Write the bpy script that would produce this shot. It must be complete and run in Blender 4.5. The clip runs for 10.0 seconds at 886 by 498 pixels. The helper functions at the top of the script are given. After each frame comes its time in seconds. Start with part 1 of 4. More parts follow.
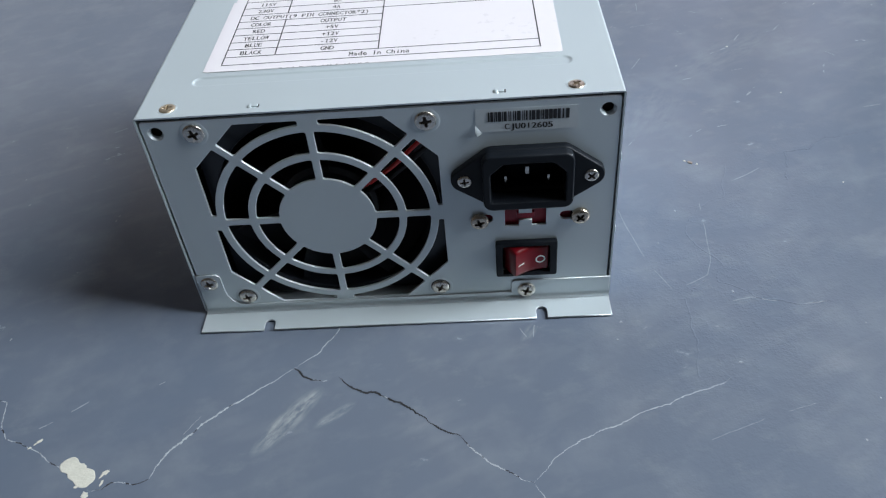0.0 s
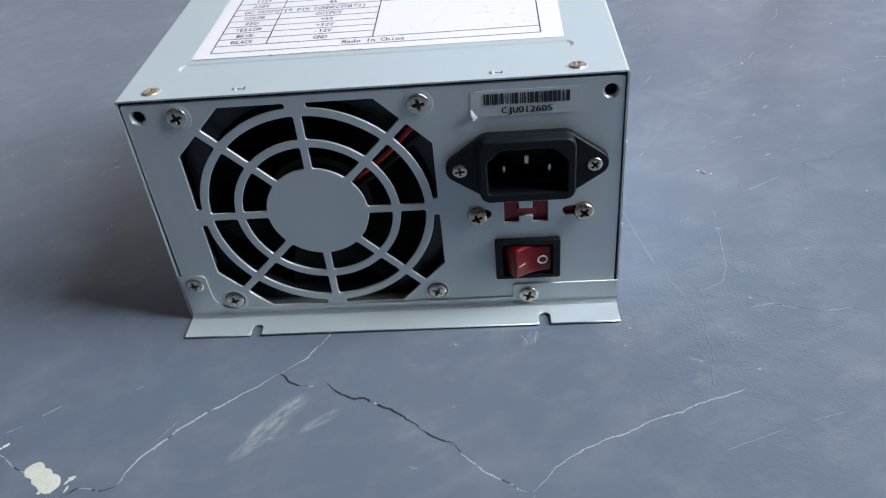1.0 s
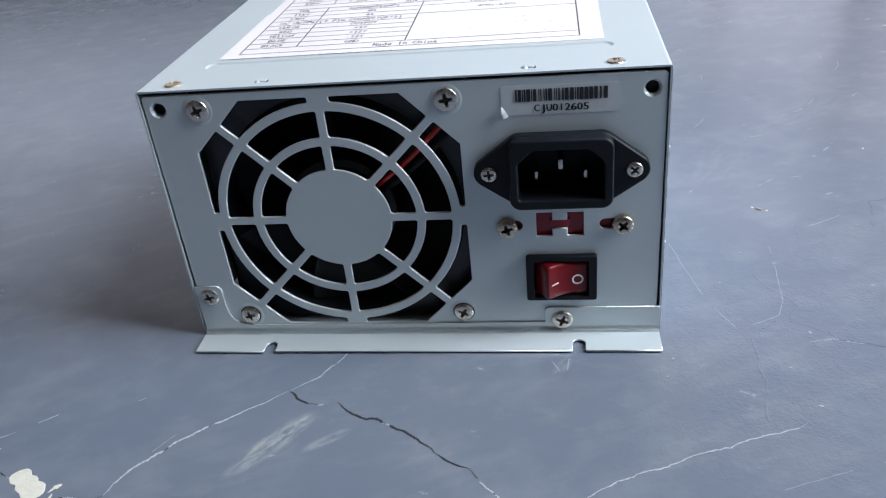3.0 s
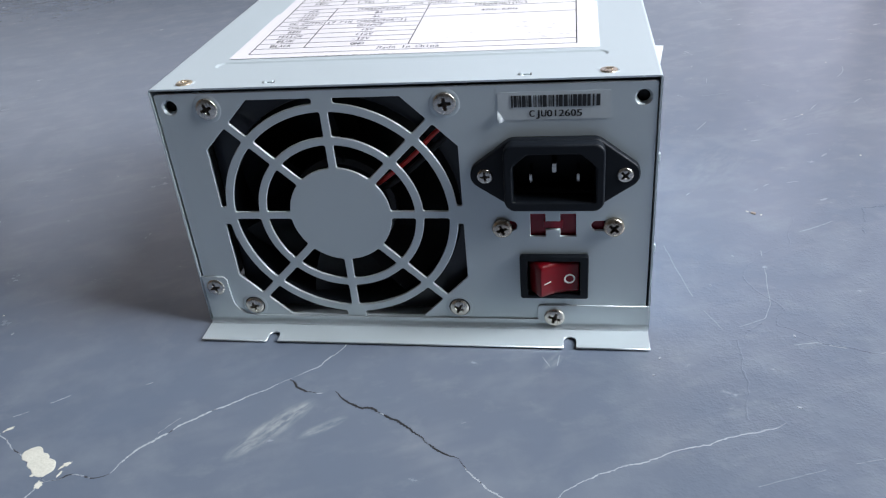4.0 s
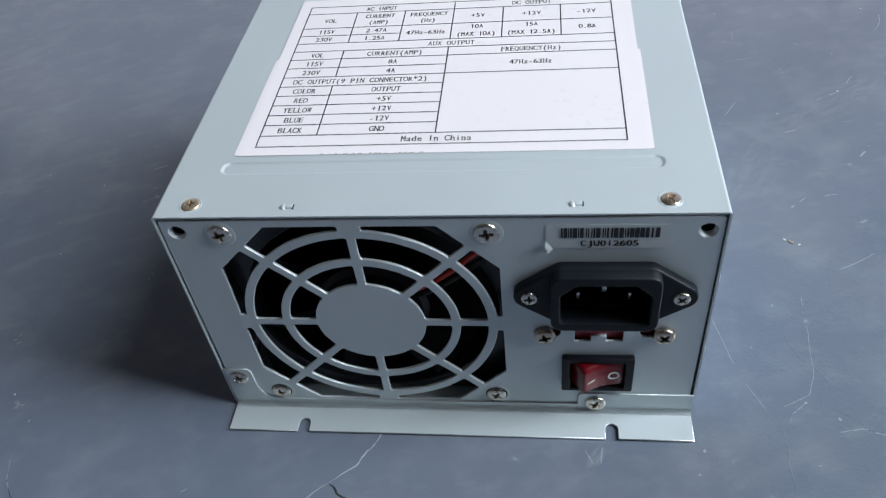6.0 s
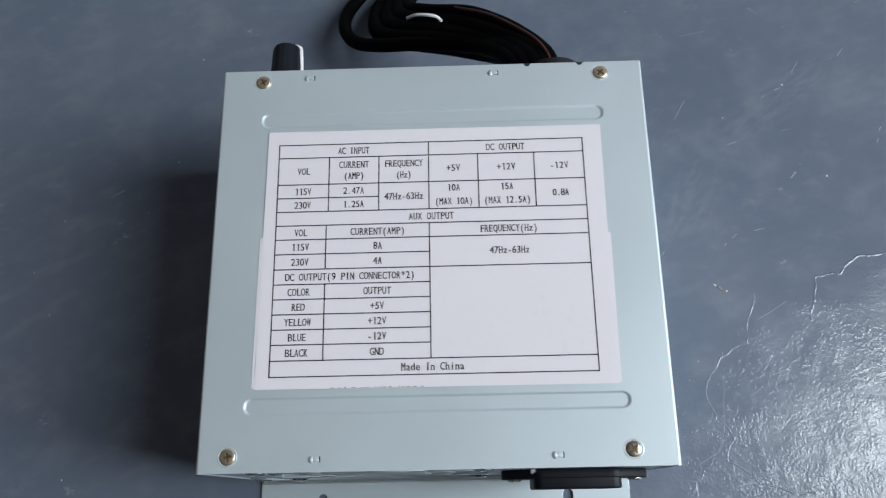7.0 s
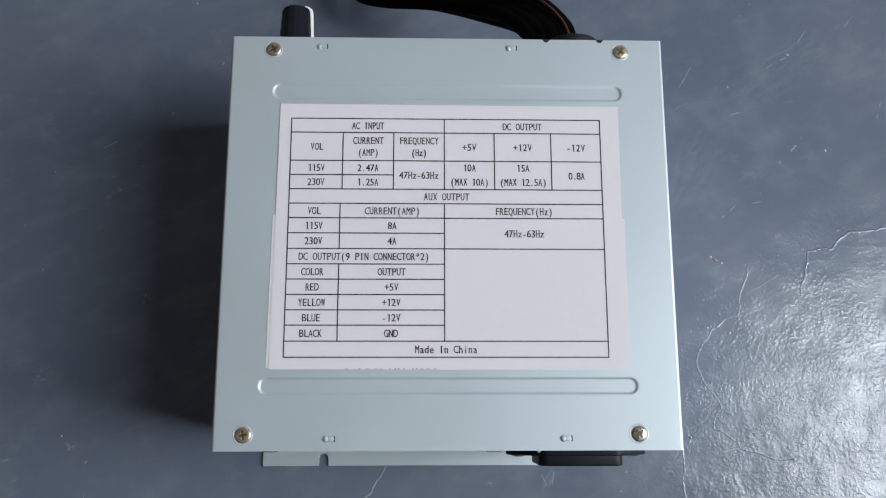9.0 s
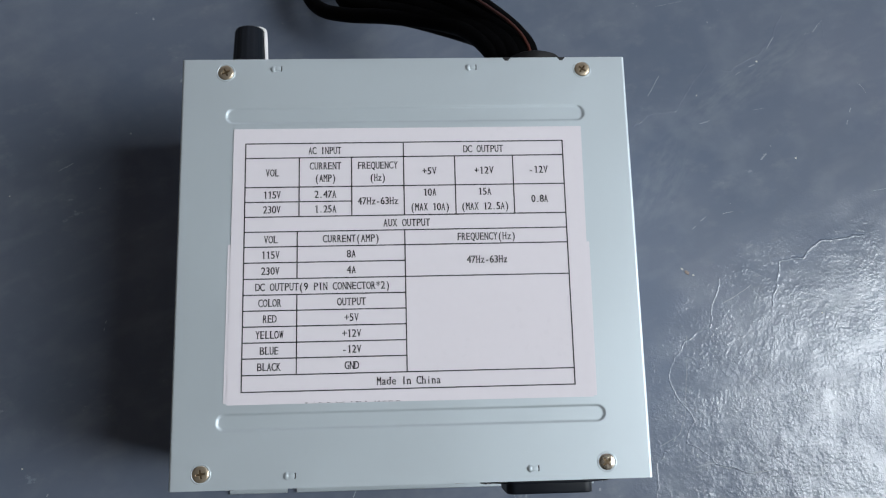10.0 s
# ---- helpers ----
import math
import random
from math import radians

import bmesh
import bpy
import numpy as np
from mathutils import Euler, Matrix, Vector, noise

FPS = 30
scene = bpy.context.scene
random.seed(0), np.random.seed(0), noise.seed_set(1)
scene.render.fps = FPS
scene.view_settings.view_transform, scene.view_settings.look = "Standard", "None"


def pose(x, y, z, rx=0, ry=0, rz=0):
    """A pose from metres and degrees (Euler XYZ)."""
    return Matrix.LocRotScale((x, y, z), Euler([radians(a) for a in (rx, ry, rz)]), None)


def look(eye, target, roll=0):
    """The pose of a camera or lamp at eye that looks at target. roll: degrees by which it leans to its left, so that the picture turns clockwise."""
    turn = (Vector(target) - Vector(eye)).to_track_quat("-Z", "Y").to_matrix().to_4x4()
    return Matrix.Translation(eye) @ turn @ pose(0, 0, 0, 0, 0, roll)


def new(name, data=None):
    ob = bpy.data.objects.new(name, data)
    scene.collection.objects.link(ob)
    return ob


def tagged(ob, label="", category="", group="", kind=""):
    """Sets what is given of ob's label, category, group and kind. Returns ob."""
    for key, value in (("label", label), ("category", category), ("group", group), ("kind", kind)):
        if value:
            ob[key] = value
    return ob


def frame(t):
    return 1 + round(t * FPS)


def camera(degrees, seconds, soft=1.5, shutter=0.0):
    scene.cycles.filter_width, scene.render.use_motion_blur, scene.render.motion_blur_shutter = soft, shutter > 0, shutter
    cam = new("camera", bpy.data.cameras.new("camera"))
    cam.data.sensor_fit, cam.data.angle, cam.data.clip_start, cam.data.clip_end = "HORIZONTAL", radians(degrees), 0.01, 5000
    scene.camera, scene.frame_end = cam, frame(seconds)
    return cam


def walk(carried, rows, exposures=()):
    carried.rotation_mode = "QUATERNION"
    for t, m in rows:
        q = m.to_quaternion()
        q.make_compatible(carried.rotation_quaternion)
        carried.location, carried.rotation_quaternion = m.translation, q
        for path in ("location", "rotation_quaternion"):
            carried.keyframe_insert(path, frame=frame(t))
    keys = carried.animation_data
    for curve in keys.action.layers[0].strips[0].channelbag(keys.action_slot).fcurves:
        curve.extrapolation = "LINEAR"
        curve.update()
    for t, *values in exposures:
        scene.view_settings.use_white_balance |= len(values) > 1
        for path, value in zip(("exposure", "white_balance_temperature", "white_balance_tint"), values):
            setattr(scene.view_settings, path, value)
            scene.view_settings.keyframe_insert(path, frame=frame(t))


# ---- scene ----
cam = camera(58.228, 10.0, 1.2, 0.12)
EAST_POWER, NORTH_POWER, LOW_POWER, ROSE_POWER, CORNER_POWER = 90, 7.0, 4.8, 2.9, 5.0
PATH = [
    (0, (0.03062, -0.20644, 0.21694), (-0.07428, 1.26370, -1.13498), -5.583),
    (0.5, (0.03220, -0.20566, 0.20257), (-0.09497, 1.31415, -1.09126), -5.894),
    (1, (0.03728, -0.20835, 0.19023), (-0.11449, 1.36001, -1.04152), -6.072),
    (1.5, (0.03712, -0.21042, 0.17383), (-0.14177, 1.40136, -0.99672), -6.202),
    (2, (0.04024, -0.20933, 0.16561), (-0.17204, 1.44247, -0.94186), -6.287),
    (2.5, (0.04362, -0.20598, 0.16010), (-0.20571, 1.47417, -0.89581), -6.485),
    (3, (0.04382, -0.20767, 0.15957), (-0.23854, 1.48076, -0.87459), -6.173),
    (4.5, (0.05235, -0.21510, 0.16850), (-0.27193, 1.44637, -0.89656), -5.357),
    (5, (0.05210, -0.21531, 0.16964), (-0.27812, 1.43315, -0.91367), -5.437),
    (5.2, (0.04853, -0.21255, 0.17300), (-0.28220, 1.42337, -0.92898), -5.502),
    (6.3, (0.02142, -0.10749, 0.25715), (-0.15632, 1.07717, -1.34440), -7.814),
    (6.4, (0.01909, -0.09225, 0.26991), (-0.12306, 1.00245, -1.39785), -7.448),
    (6.5, (0.01882, -0.07600, 0.28505), (-0.10205, 0.93197, -1.43814), -7.675),
    (6.6, (0.02231, -0.05985, 0.29778), (-0.08862, 0.85967, -1.47485), -8.143),
    (6.7, (0.02075, -0.04547, 0.30762), (-0.06087, 0.78324, -1.51078), -7.170),
    (6.8, (0.01976, -0.03259, 0.31841), (-0.04969, 0.70791, -1.53815), -6.958),
    (7, (0.00822, -0.00836, 0.34273), (-0.03245, 0.58912, -1.56551), -5.129),
    (7.2, (-0.00846, 0.01018, 0.34328), (-0.02482, 0.50650, -1.59409), -2.388),
    (7.3, (-0.01058, 0.01520, 0.34045), (-0.02145, 0.47449, -1.60607), -1.616),
    (7.5, (-0.00690, 0.02206, 0.33917), (0.00209, 0.42361, -1.62008), 1.401),
    (8, (-0.00514, 0.01816, 0.34682), (0.02083, 0.40134, -1.61596), 4.059),
    (8.5, (-0.00885, 0.01678, 0.35012), (0.02995, 0.39930, -1.61258), 6.085),
    (9, (-0.00924, 0.01510, 0.34837), (0.04365, 0.39439, -1.61462), 8.003),
    (9.5, (-0.00244, 0.01619, 0.34538), (0.06304, 0.38697, -1.61886), 9.600),
    (10, (-0.00078, 0.02788, 0.34438), (0.08740, 0.38374, -1.62173), 12.658),
]
walk(cam, [(t, look(eye, target, roll)) for t, eye, target, roll in PATH],
     exposures=[(0.0, -0.18, 6430, 9.5), (2.5, 0.1, 6460, 12.5), (5.2, 0.06, 6510, 12.5), (6.5, -0.55, 6370, 8.5), (7.5, -0.71, 6470, 10.8), (10.0, -0.79, 6510, 11.5)])

# ---- world and light ----
world = bpy.data.worlds.new("overcast_sky")
scene.world = world
world.use_nodes = True
wn, wl = world.node_tree.nodes, world.node_tree.links
sky = wn.new("ShaderNodeTexSky")
sky.sky_type = "NISHITA"
sky.sun_disc = False
sky.sun_elevation, sky.sun_rotation = radians(50), radians(100)
wn["Background"].inputs["Strength"].default_value = 0.1
wl.new(sky.outputs["Color"], wn["Background"].inputs["Color"])


def opening_light(name, place, target, width, height, power, colour):
    """An area lamp set in one opening of the room."""
    lamp = bpy.data.lights.new(name, "AREA")
    lamp.shape, lamp.size, lamp.size_y = "RECTANGLE", width, height
    lamp.energy, lamp.color = power, colour
    ob = new(name, lamp)
    ob.matrix_world = look(place, target)
    return ob


EAST_X, EAST_Y0, EAST_Y1, EAST_Z0, EAST_Z1 = 1.15, -0.36, 0.25, 0.4, 2.35
opening_light("east_daylight", (EAST_X + 0.05, (EAST_Y0 + EAST_Y1) / 2, (EAST_Z0 + EAST_Z1) / 2), (0, (EAST_Y0 + EAST_Y1) / 2, (EAST_Z0 + EAST_Z1) / 2),
              EAST_Y1 - EAST_Y0, EAST_Z1 - EAST_Z0, EAST_POWER, (0.88, 0.965, 1.0))
NORTH_Y, NORTH_X0, NORTH_X1, NORTH_Z0, NORTH_Z1 = 2.9, -0.82, 0.68, 0.2, 2.8
opening_light("north_daylight", ((NORTH_X0 + NORTH_X1) / 2, NORTH_Y + 0.05, (NORTH_Z0 + NORTH_Z1) / 2), ((NORTH_X0 + NORTH_X1) / 2, 0, (NORTH_Z0 + NORTH_Z1) / 2),
              NORTH_X1 - NORTH_X0, NORTH_Z1 - NORTH_Z0, NORTH_POWER, (1.0, 0.91, 0.89))
# unseen lamp, added in place of a warm lit wall the floor reflects
LOW_X0, LOW_X1, LOW_Z0, LOW_Z1 = -2.9, -1.1, 0.7, 2.35
opening_light("low_fill", ((LOW_X0 + LOW_X1) / 2, NORTH_Y + 0.05, (LOW_Z0 + LOW_Z1) / 2), ((LOW_X0 + LOW_X1) / 2, 0, (LOW_Z0 + LOW_Z1) / 2),
              LOW_X1 - LOW_X0, LOW_Z1 - LOW_Z0, LOW_POWER, (1.0, 0.91, 0.82))
ROSE_X0, ROSE_X1, ROSE_Z0, ROSE_Z1 = 0.685, 1.148, 0.2, 2.8  # unseen pink lamp, added for the floor's pinkish reflection
opening_light("rose_fill", ((ROSE_X0 + ROSE_X1) / 2, NORTH_Y + 0.05, (ROSE_Z0 + ROSE_Z1) / 2), ((ROSE_X0 + ROSE_X1) / 2, 0, (ROSE_Z0 + ROSE_Z1) / 2),
              ROSE_X1 - ROSE_X0, ROSE_Z1 - ROSE_Z0, ROSE_POWER, (1.0, 0.86, 0.88))
# second added pink lamp, carrying the same reflection round the corner
CORNER_Y0, CORNER_Y1, CORNER_Z0, CORNER_Z1 = 1.9, 2.895, 0.2, 2.8
opening_light("corner_fill", (EAST_X + 0.05, (CORNER_Y0 + CORNER_Y1) / 2, (CORNER_Z0 + CORNER_Z1) / 2), (0, (CORNER_Y0 + CORNER_Y1) / 2, (CORNER_Z0 + CORNER_Z1) / 2),
              CORNER_Y1 - CORNER_Y0, CORNER_Z1 - CORNER_Z0, CORNER_POWER, (1.0, 0.86, 0.88))


# ---- materials ----
def material(name, colour, rough=0.5, metal=0.0, spec=0.5):
    m = bpy.data.materials.new(name)
    m.use_nodes = True
    b = m.node_tree.nodes["Principled BSDF"]
    b.inputs["Base Color"].default_value = (*colour, 1)
    b.inputs["Roughness"].default_value = rough
    b.inputs["Metallic"].default_value = metal
    b.inputs["Specular IOR Level"].default_value = spec
    return m


def worn(m, scale, amount, bump_scale=0.0, bump=0.0, depth=0.0001, rough_amount=0.08):
    """Mottling of colour and gloss at two scales and a fine relief."""
    n, l = m.node_tree.nodes, m.node_tree.links
    b = n["Principled BSDF"]
    co = n.new("ShaderNodeTexCoord")
    big, fine = n.new("ShaderNodeTexNoise"), n.new("ShaderNodeTexNoise")
    big.inputs["Scale"].default_value, big.inputs["Detail"].default_value = scale, 4
    fine.inputs["Scale"].default_value, fine.inputs["Detail"].default_value = scale * 14, 3
    mix = n.new("ShaderNodeMath")
    mix.operation = "ADD"
    for tex in (big, fine):
        l.new(co.outputs["Object"], tex.inputs["Vector"])
    l.new(big.outputs["Fac"], mix.inputs[0])
    l.new(fine.outputs["Fac"], mix.inputs[1])
    ramp = n.new("ShaderNodeMapRange")
    ramp.inputs["From Min"].default_value, ramp.inputs["From Max"].default_value = 0.6, 1.4
    ramp.inputs["To Min"].default_value, ramp.inputs["To Max"].default_value = 1 - amount, 1 + amount
    l.new(mix.outputs[0], ramp.inputs["Value"])
    tint = n.new("ShaderNodeVectorMath")
    tint.operation = "SCALE"
    tint.inputs[0].default_value = b.inputs["Base Color"].default_value[:3]
    l.new(ramp.outputs[0], tint.inputs["Scale"])
    l.new(tint.outputs[0], b.inputs["Base Color"])
    gloss = n.new("ShaderNodeMapRange")
    r0 = b.inputs["Roughness"].default_value
    gloss.inputs["From Min"].default_value, gloss.inputs["From Max"].default_value = 0.6, 1.4
    gloss.inputs["To Min"].default_value, gloss.inputs["To Max"].default_value = max(r0 - rough_amount, 0.02), r0 + rough_amount
    l.new(mix.outputs[0], gloss.inputs["Value"])
    l.new(gloss.outputs[0], b.inputs["Roughness"])
    if bump:
        peel, relief = n.new("ShaderNodeTexNoise"), n.new("ShaderNodeBump")
        peel.inputs["Scale"].default_value, peel.inputs["Detail"].default_value = bump_scale, 3
        l.new(co.outputs["Object"], peel.inputs["Vector"])
        relief.inputs["Strength"].default_value, relief.inputs["Distance"].default_value = bump, depth
        l.new(peel.outputs["Fac"], relief.inputs["Height"])
        l.new(relief.outputs[0], b.inputs["Normal"])
    return m


STEEL = worn(material("satin_zinc_steel", (0.56, 0.618, 0.655), 0.5, 0.45, 0.1), 25, 0.014, 1600, 0.12, 0.00005)
# lighter, shinier steel for bevels only, to draw the highlight along edges
RIM = worn(material("edge_highlight_steel", (0.66, 0.69, 0.72), 0.34, 0.75), 200, 0.12)
PAPER = worn(material("label_paper", (0.735, 0.69, 0.73), 0.33, 0.0, 0.13), 30, 0.012, 500, 0.08, 0.00005)
INK = material("black_print", (0.012, 0.012, 0.015), 0.5)
FILM = worn(material("silver_sticker_film", (0.53, 0.575, 0.615), 0.34), 60, 0.04)
BLACK = worn(material("black_moulded_plastic", (0.006, 0.008, 0.012), 0.45, 0.0, 0.22), 120, 0.2, 2500, 0.15, 0.00005)
FANBLACK = worn(material("black_fan_plastic", (0.011, 0.014, 0.021), 0.34, 0.0, 0.5), 90, 0.2)
RUBBER = worn(material("black_rubber", (0.008, 0.008, 0.009), 0.6, 0.0, 0.3), 90, 0.2)
RED = material("red_translucent_plastic", (0.19, 0.003, 0.009), 0.28, 0.0, 0.22)
RED.node_tree.nodes["Principled BSDF"].inputs["Transmission Weight"].default_value = 0.35
DARKRED = worn(material("dark_red_plastic", (0.25, 0.005, 0.02), 0.35), 90, 0.2)
MAROON = worn(material("maroon_wire_insulation", (0.06, 0.014, 0.008), 0.45), 200, 0.1)
WHITE = material("white_mark", (0.75, 0.72, 0.72), 0.5)
NICKEL = worn(material("nickel_screw", (0.66, 0.61, 0.55), 0.26, 1.0), 300, 0.1, 3000, 0.1, 0.00003)
BRASS = worn(material("yellow_passivated_screw", (0.56, 0.46, 0.34), 0.36, 0.85), 300, 0.12, 3000, 0.1, 0.00003)
TARNISH = worn(material("tarnished_screw", (0.58, 0.50, 0.41), 0.27, 1.0), 300, 0.15, 3000, 0.1, 0.00003)
# recess shade put into the colour, along with brown grime
GRIMESHADE = worn(material("shaded_grimy_recess", (0.045, 0.033, 0.025), 0.6, 0.3), 900, 0.7)
PIN = material("plated_pin", (0.6, 0.58, 0.54), 0.26, 1.0)
TANRECESS = worn(material("dull_brown_recess", (0.17, 0.12, 0.07), 0.36, 0.6), 1100, 0.85)
CHROME = material("chrome", (0.8, 0.8, 0.8), 0.12, 1.0)
REDWIRE = worn(material("red_wire_insulation", (0.55, 0.02, 0.015), 0.35), 200, 0.1)
SLEEVE = worn(material("black_braided_sleeve", (0.001, 0.001, 0.0012), 0.6, 0.0, 0.04), 150, 0.3, 1500, 0.5, 0.0003)
TAPE = worn(material("white_paper_tape", (0.8, 0.81, 0.84), 0.5), 80, 0.03)
# near-black that paints in shade inside holes, slots and seats
SHADE = material("painted_shade_black", (0.01, 0.01, 0.011), 0.6)
CRACK = material("open_crack", (0.012, 0.012, 0.014), 0.9)
PALE = worn(material("bare_cement_edge", (0.34, 0.365, 0.395), 0.7), 700, 0.35)
FAINT = worn(material("scuffed_floor_paint", (0.235, 0.255, 0.285), 0.45), 500, 0.3)
CHIP = worn(material("bare_plaster_chip", (0.56, 0.54, 0.48), 0.8), 260, 0.12, 900, 0.5, 0.0004)
RUST = worn(material("brown_grit", (0.26, 0.2, 0.17), 0.8), 900, 0.4)
PLASTER = worn(material("grey_wall_plaster", (0.15, 0.145, 0.14), 0.8), 3, 0.06, 60, 0.3, 0.002)

# tones of unseen walls, set for the light they throw back
BROWNWALL = worn(material("brown_wall_plaster", (0.24, 0.165, 0.1), 0.8), 3, 0.06, 60, 0.3, 0.002)
CREAMWALL = worn(material("cream_wall_plaster", (0.5, 0.45, 0.43), 0.8), 3, 0.06, 60, 0.3, 0.002)
DARKWALL = worn(material("dark_brown_plaster", (0.055, 0.05, 0.045), 0.8), 3, 0.06, 60, 0.3, 0.002)


def floor_paint():
    """Slate-blue floor paint, brushed on, with soft cloudy wear, pale scuffs and an uneven glossy skin."""
    m = material("slate_blue_floor_paint", (0.13, 0.15, 0.185), 0.34, 0.0, 0.5)
    n, l = m.node_tree.nodes, m.node_tree.links
    b = n["Principled BSDF"]
    co = n.new("ShaderNodeTexCoord")

    def noise_tex(scale, detail, rough=0.5, stretch=None):
        t = n.new("ShaderNodeTexNoise")
        t.inputs["Scale"].default_value, t.inputs["Detail"].default_value, t.inputs["Roughness"].default_value = scale, detail, rough
        if stretch:
            mp = n.new("ShaderNodeMapping")
            mp.vector_type = "TEXTURE"
            mp.inputs["Scale"].default_value, mp.inputs["Rotation"].default_value = stretch[0], (0, 0, radians(stretch[1]))
            l.new(co.outputs["Object"], mp.inputs["Vector"])
            l.new(mp.outputs[0], t.inputs["Vector"])
        else:
            l.new(co.outputs["Object"], t.inputs["Vector"])
        return t.outputs["Fac"]

    def span(value, f0, f1, t0, t1):
        r = n.new("ShaderNodeMapRange")
        for key, v in zip(("From Min", "From Max", "To Min", "To Max"), (f0, f1, t0, t1)):
            r.inputs[key].default_value = v
        l.new(value, r.inputs["Value"])
        return r.outputs[0]

    def calc(op, a, c):
        r = n.new("ShaderNodeMath")
        r.operation = op
        for i, v in enumerate((a, c)):
            if isinstance(v, (int, float)):
                r.inputs[i].default_value = v
            else:
                l.new(v, r.inputs[i])
        return r.outputs[0]

    def blend(fac, a, c):
        r = n.new("ShaderNodeMix")
        r.data_type = "RGBA"
        l.new(fac, r.inputs[0])
        for key, v in ((6, a), (7, c)):
            if isinstance(v, tuple):
                r.inputs[key].default_value = (*v, 1)
            else:
                l.new(v, r.inputs[key])
        return r.outputs[2]

    cloud = span(noise_tex(9, 5, 0.55), 0.3, 0.7, 0, 1)
    colour = blend(cloud, (0.112, 0.137, 0.187), (0.142, 0.162, 0.208))
    wear = span(noise_tex(38, 5, 0.56), 0.5, 0.85, 0, 0.4)
    colour = blend(wear, colour, (0.25, 0.27, 0.305))
    flecks = calc("MULTIPLY", span(noise_tex(120, 7, 0.68, ((1.7, 1, 1), 12)), 0.54, 0.78, 0, 0.36), span(noise_tex(14, 3), 0.4, 0.6, 0.25, 1))
    colour = blend(flecks, colour, (0.26, 0.272, 0.295))
    rubbed = span(noise_tex(110, 2, 0.5, ((3, 1, 1), 25)), 0.52, 0.8, 0, 0.3)
    colour = blend(calc("MULTIPLY", rubbed, cloud), colour, (0.28, 0.29, 0.32))

    def scuff(x, y, length, width, turn, strength, colour):
        mp = n.new("ShaderNodeMapping")
        mp.vector_type = "TEXTURE"
        mp.inputs["Location"].default_value = (x, y, 0)
        mp.inputs["Rotation"].default_value = (0, 0, radians(turn))
        mp.inputs["Scale"].default_value = (length, width, 1)
        g = n.new("ShaderNodeTexGradient")
        g.gradient_type = "SPHERICAL"
        l.new(co.outputs["Object"], mp.inputs["Vector"])
        l.new(mp.outputs[0], g.inputs["Vector"])
        streak = span(noise_tex(300, 6, 0.7, ((3.2, 1, 1), turn)), 0.4, 0.66, 0, 1)
        return blend(calc("MULTIPLY", calc("MULTIPLY", span(g.outputs["Fac"], 0, 0.5, 0, 1), streak), strength), colour, (0.36, 0.38, 0.38))

    colour = scuff(-0.0375, -0.051, 0.0175, 0.0044, 53, 0.85, colour)
    colour = scuff(-0.0335, -0.0455, 0.0085, 0.0022, 53, 1.0, colour)
    colour = scuff(-0.022, -0.0495, 0.009, 0.0022, 36, 0.6, colour)
    colour = scuff(0.045, -0.017, 0.006, 0.0025, 60, 0.35, colour)
    colour = scuff(0.16, 0.17, 0.05, 0.012, 35, 0.15, colour)
    colour = scuff(0.115, 0.12, 0.03, 0.014, 60, 0.12, colour)
    l.new(colour, b.inputs["Base Color"])
    gloss = calc("ADD", span(noise_tex(60, 4), 0.3, 0.7, 0.17, 0.25), calc("MULTIPLY", flecks, 0.3))
    l.new(gloss, b.inputs["Roughness"])
    l.new(span(calc("ADD", noise_tex(70, 5, 0.62), calc("MULTIPLY", noise_tex(16, 3), 0.5)), 0.55, 0.95, 0.42, 0.85), b.inputs["Specular IOR Level"])
    beads = calc("MULTIPLY", noise_tex(700, 1, 0.4), 0.66)  # round dimples and beads in the dried skin
    peel = calc("ADD", beads, calc("MULTIPLY", noise_tex(170, 2), 0.24))
    peel = calc("ADD", peel, calc("MULTIPLY", noise_tex(1400, 2, 0.55), 0.36))
    mp, g = n.new("ShaderNodeMapping"), n.new("ShaderNodeTexGradient")  # a patch laid on thick and lumpy
    mp.vector_type, g.gradient_type = "TEXTURE", "SPHERICAL"
    mp.inputs["Location"].default_value, mp.inputs["Scale"].default_value = (0.225, -0.025, 0), (0.2, 0.18, 1)
    l.new(co.outputs["Object"], mp.inputs["Vector"])
    l.new(mp.outputs[0], g.inputs["Vector"])
    lumpy = span(calc("ADD", g.outputs["Fac"], calc("MULTIPLY", noise_tex(40, 3), 0.3)), 0.24, 0.8, 0.04, 1.0)
    lumpy = calc("MULTIPLY", lumpy, span(noise_tex(85, 4, 0.6), 0.38, 0.6, 0.35, 1.15))
    peel = calc("ADD", calc("MULTIPLY", peel, lumpy), calc("MULTIPLY", noise_tex(48, 4, 0.55, ((1.6, 1, 1), 20)), 0.17))
    relief = n.new("ShaderNodeBump")
    relief.inputs["Strength"].default_value, relief.inputs["Distance"].default_value = 0.6, 0.0004
    l.new(peel, relief.inputs["Height"])
    l.new(relief.outputs[0], b.inputs["Normal"])
    return m


FLOOR = floor_paint()

# ---- tools for building; sizes in millimetres ----
MM = 0.001
FACE = Matrix.Rotation(radians(90), 4, "X")  # a drawing in x, y stands up as x, z and looks to -y


def link(name, mesh, mat, parent, label="", smooth=True):
    if mat is not None and not mesh.materials:
        mesh.materials.append(mat)
    if smooth:
        mesh.polygons.foreach_set("use_smooth", [True] * len(mesh.polygons))
        mesh.set_sharp_from_angle(angle=radians(35))
    ob = new(name, mesh)
    ob.parent = parent
    if label:
        tagged(ob, label)
    return ob


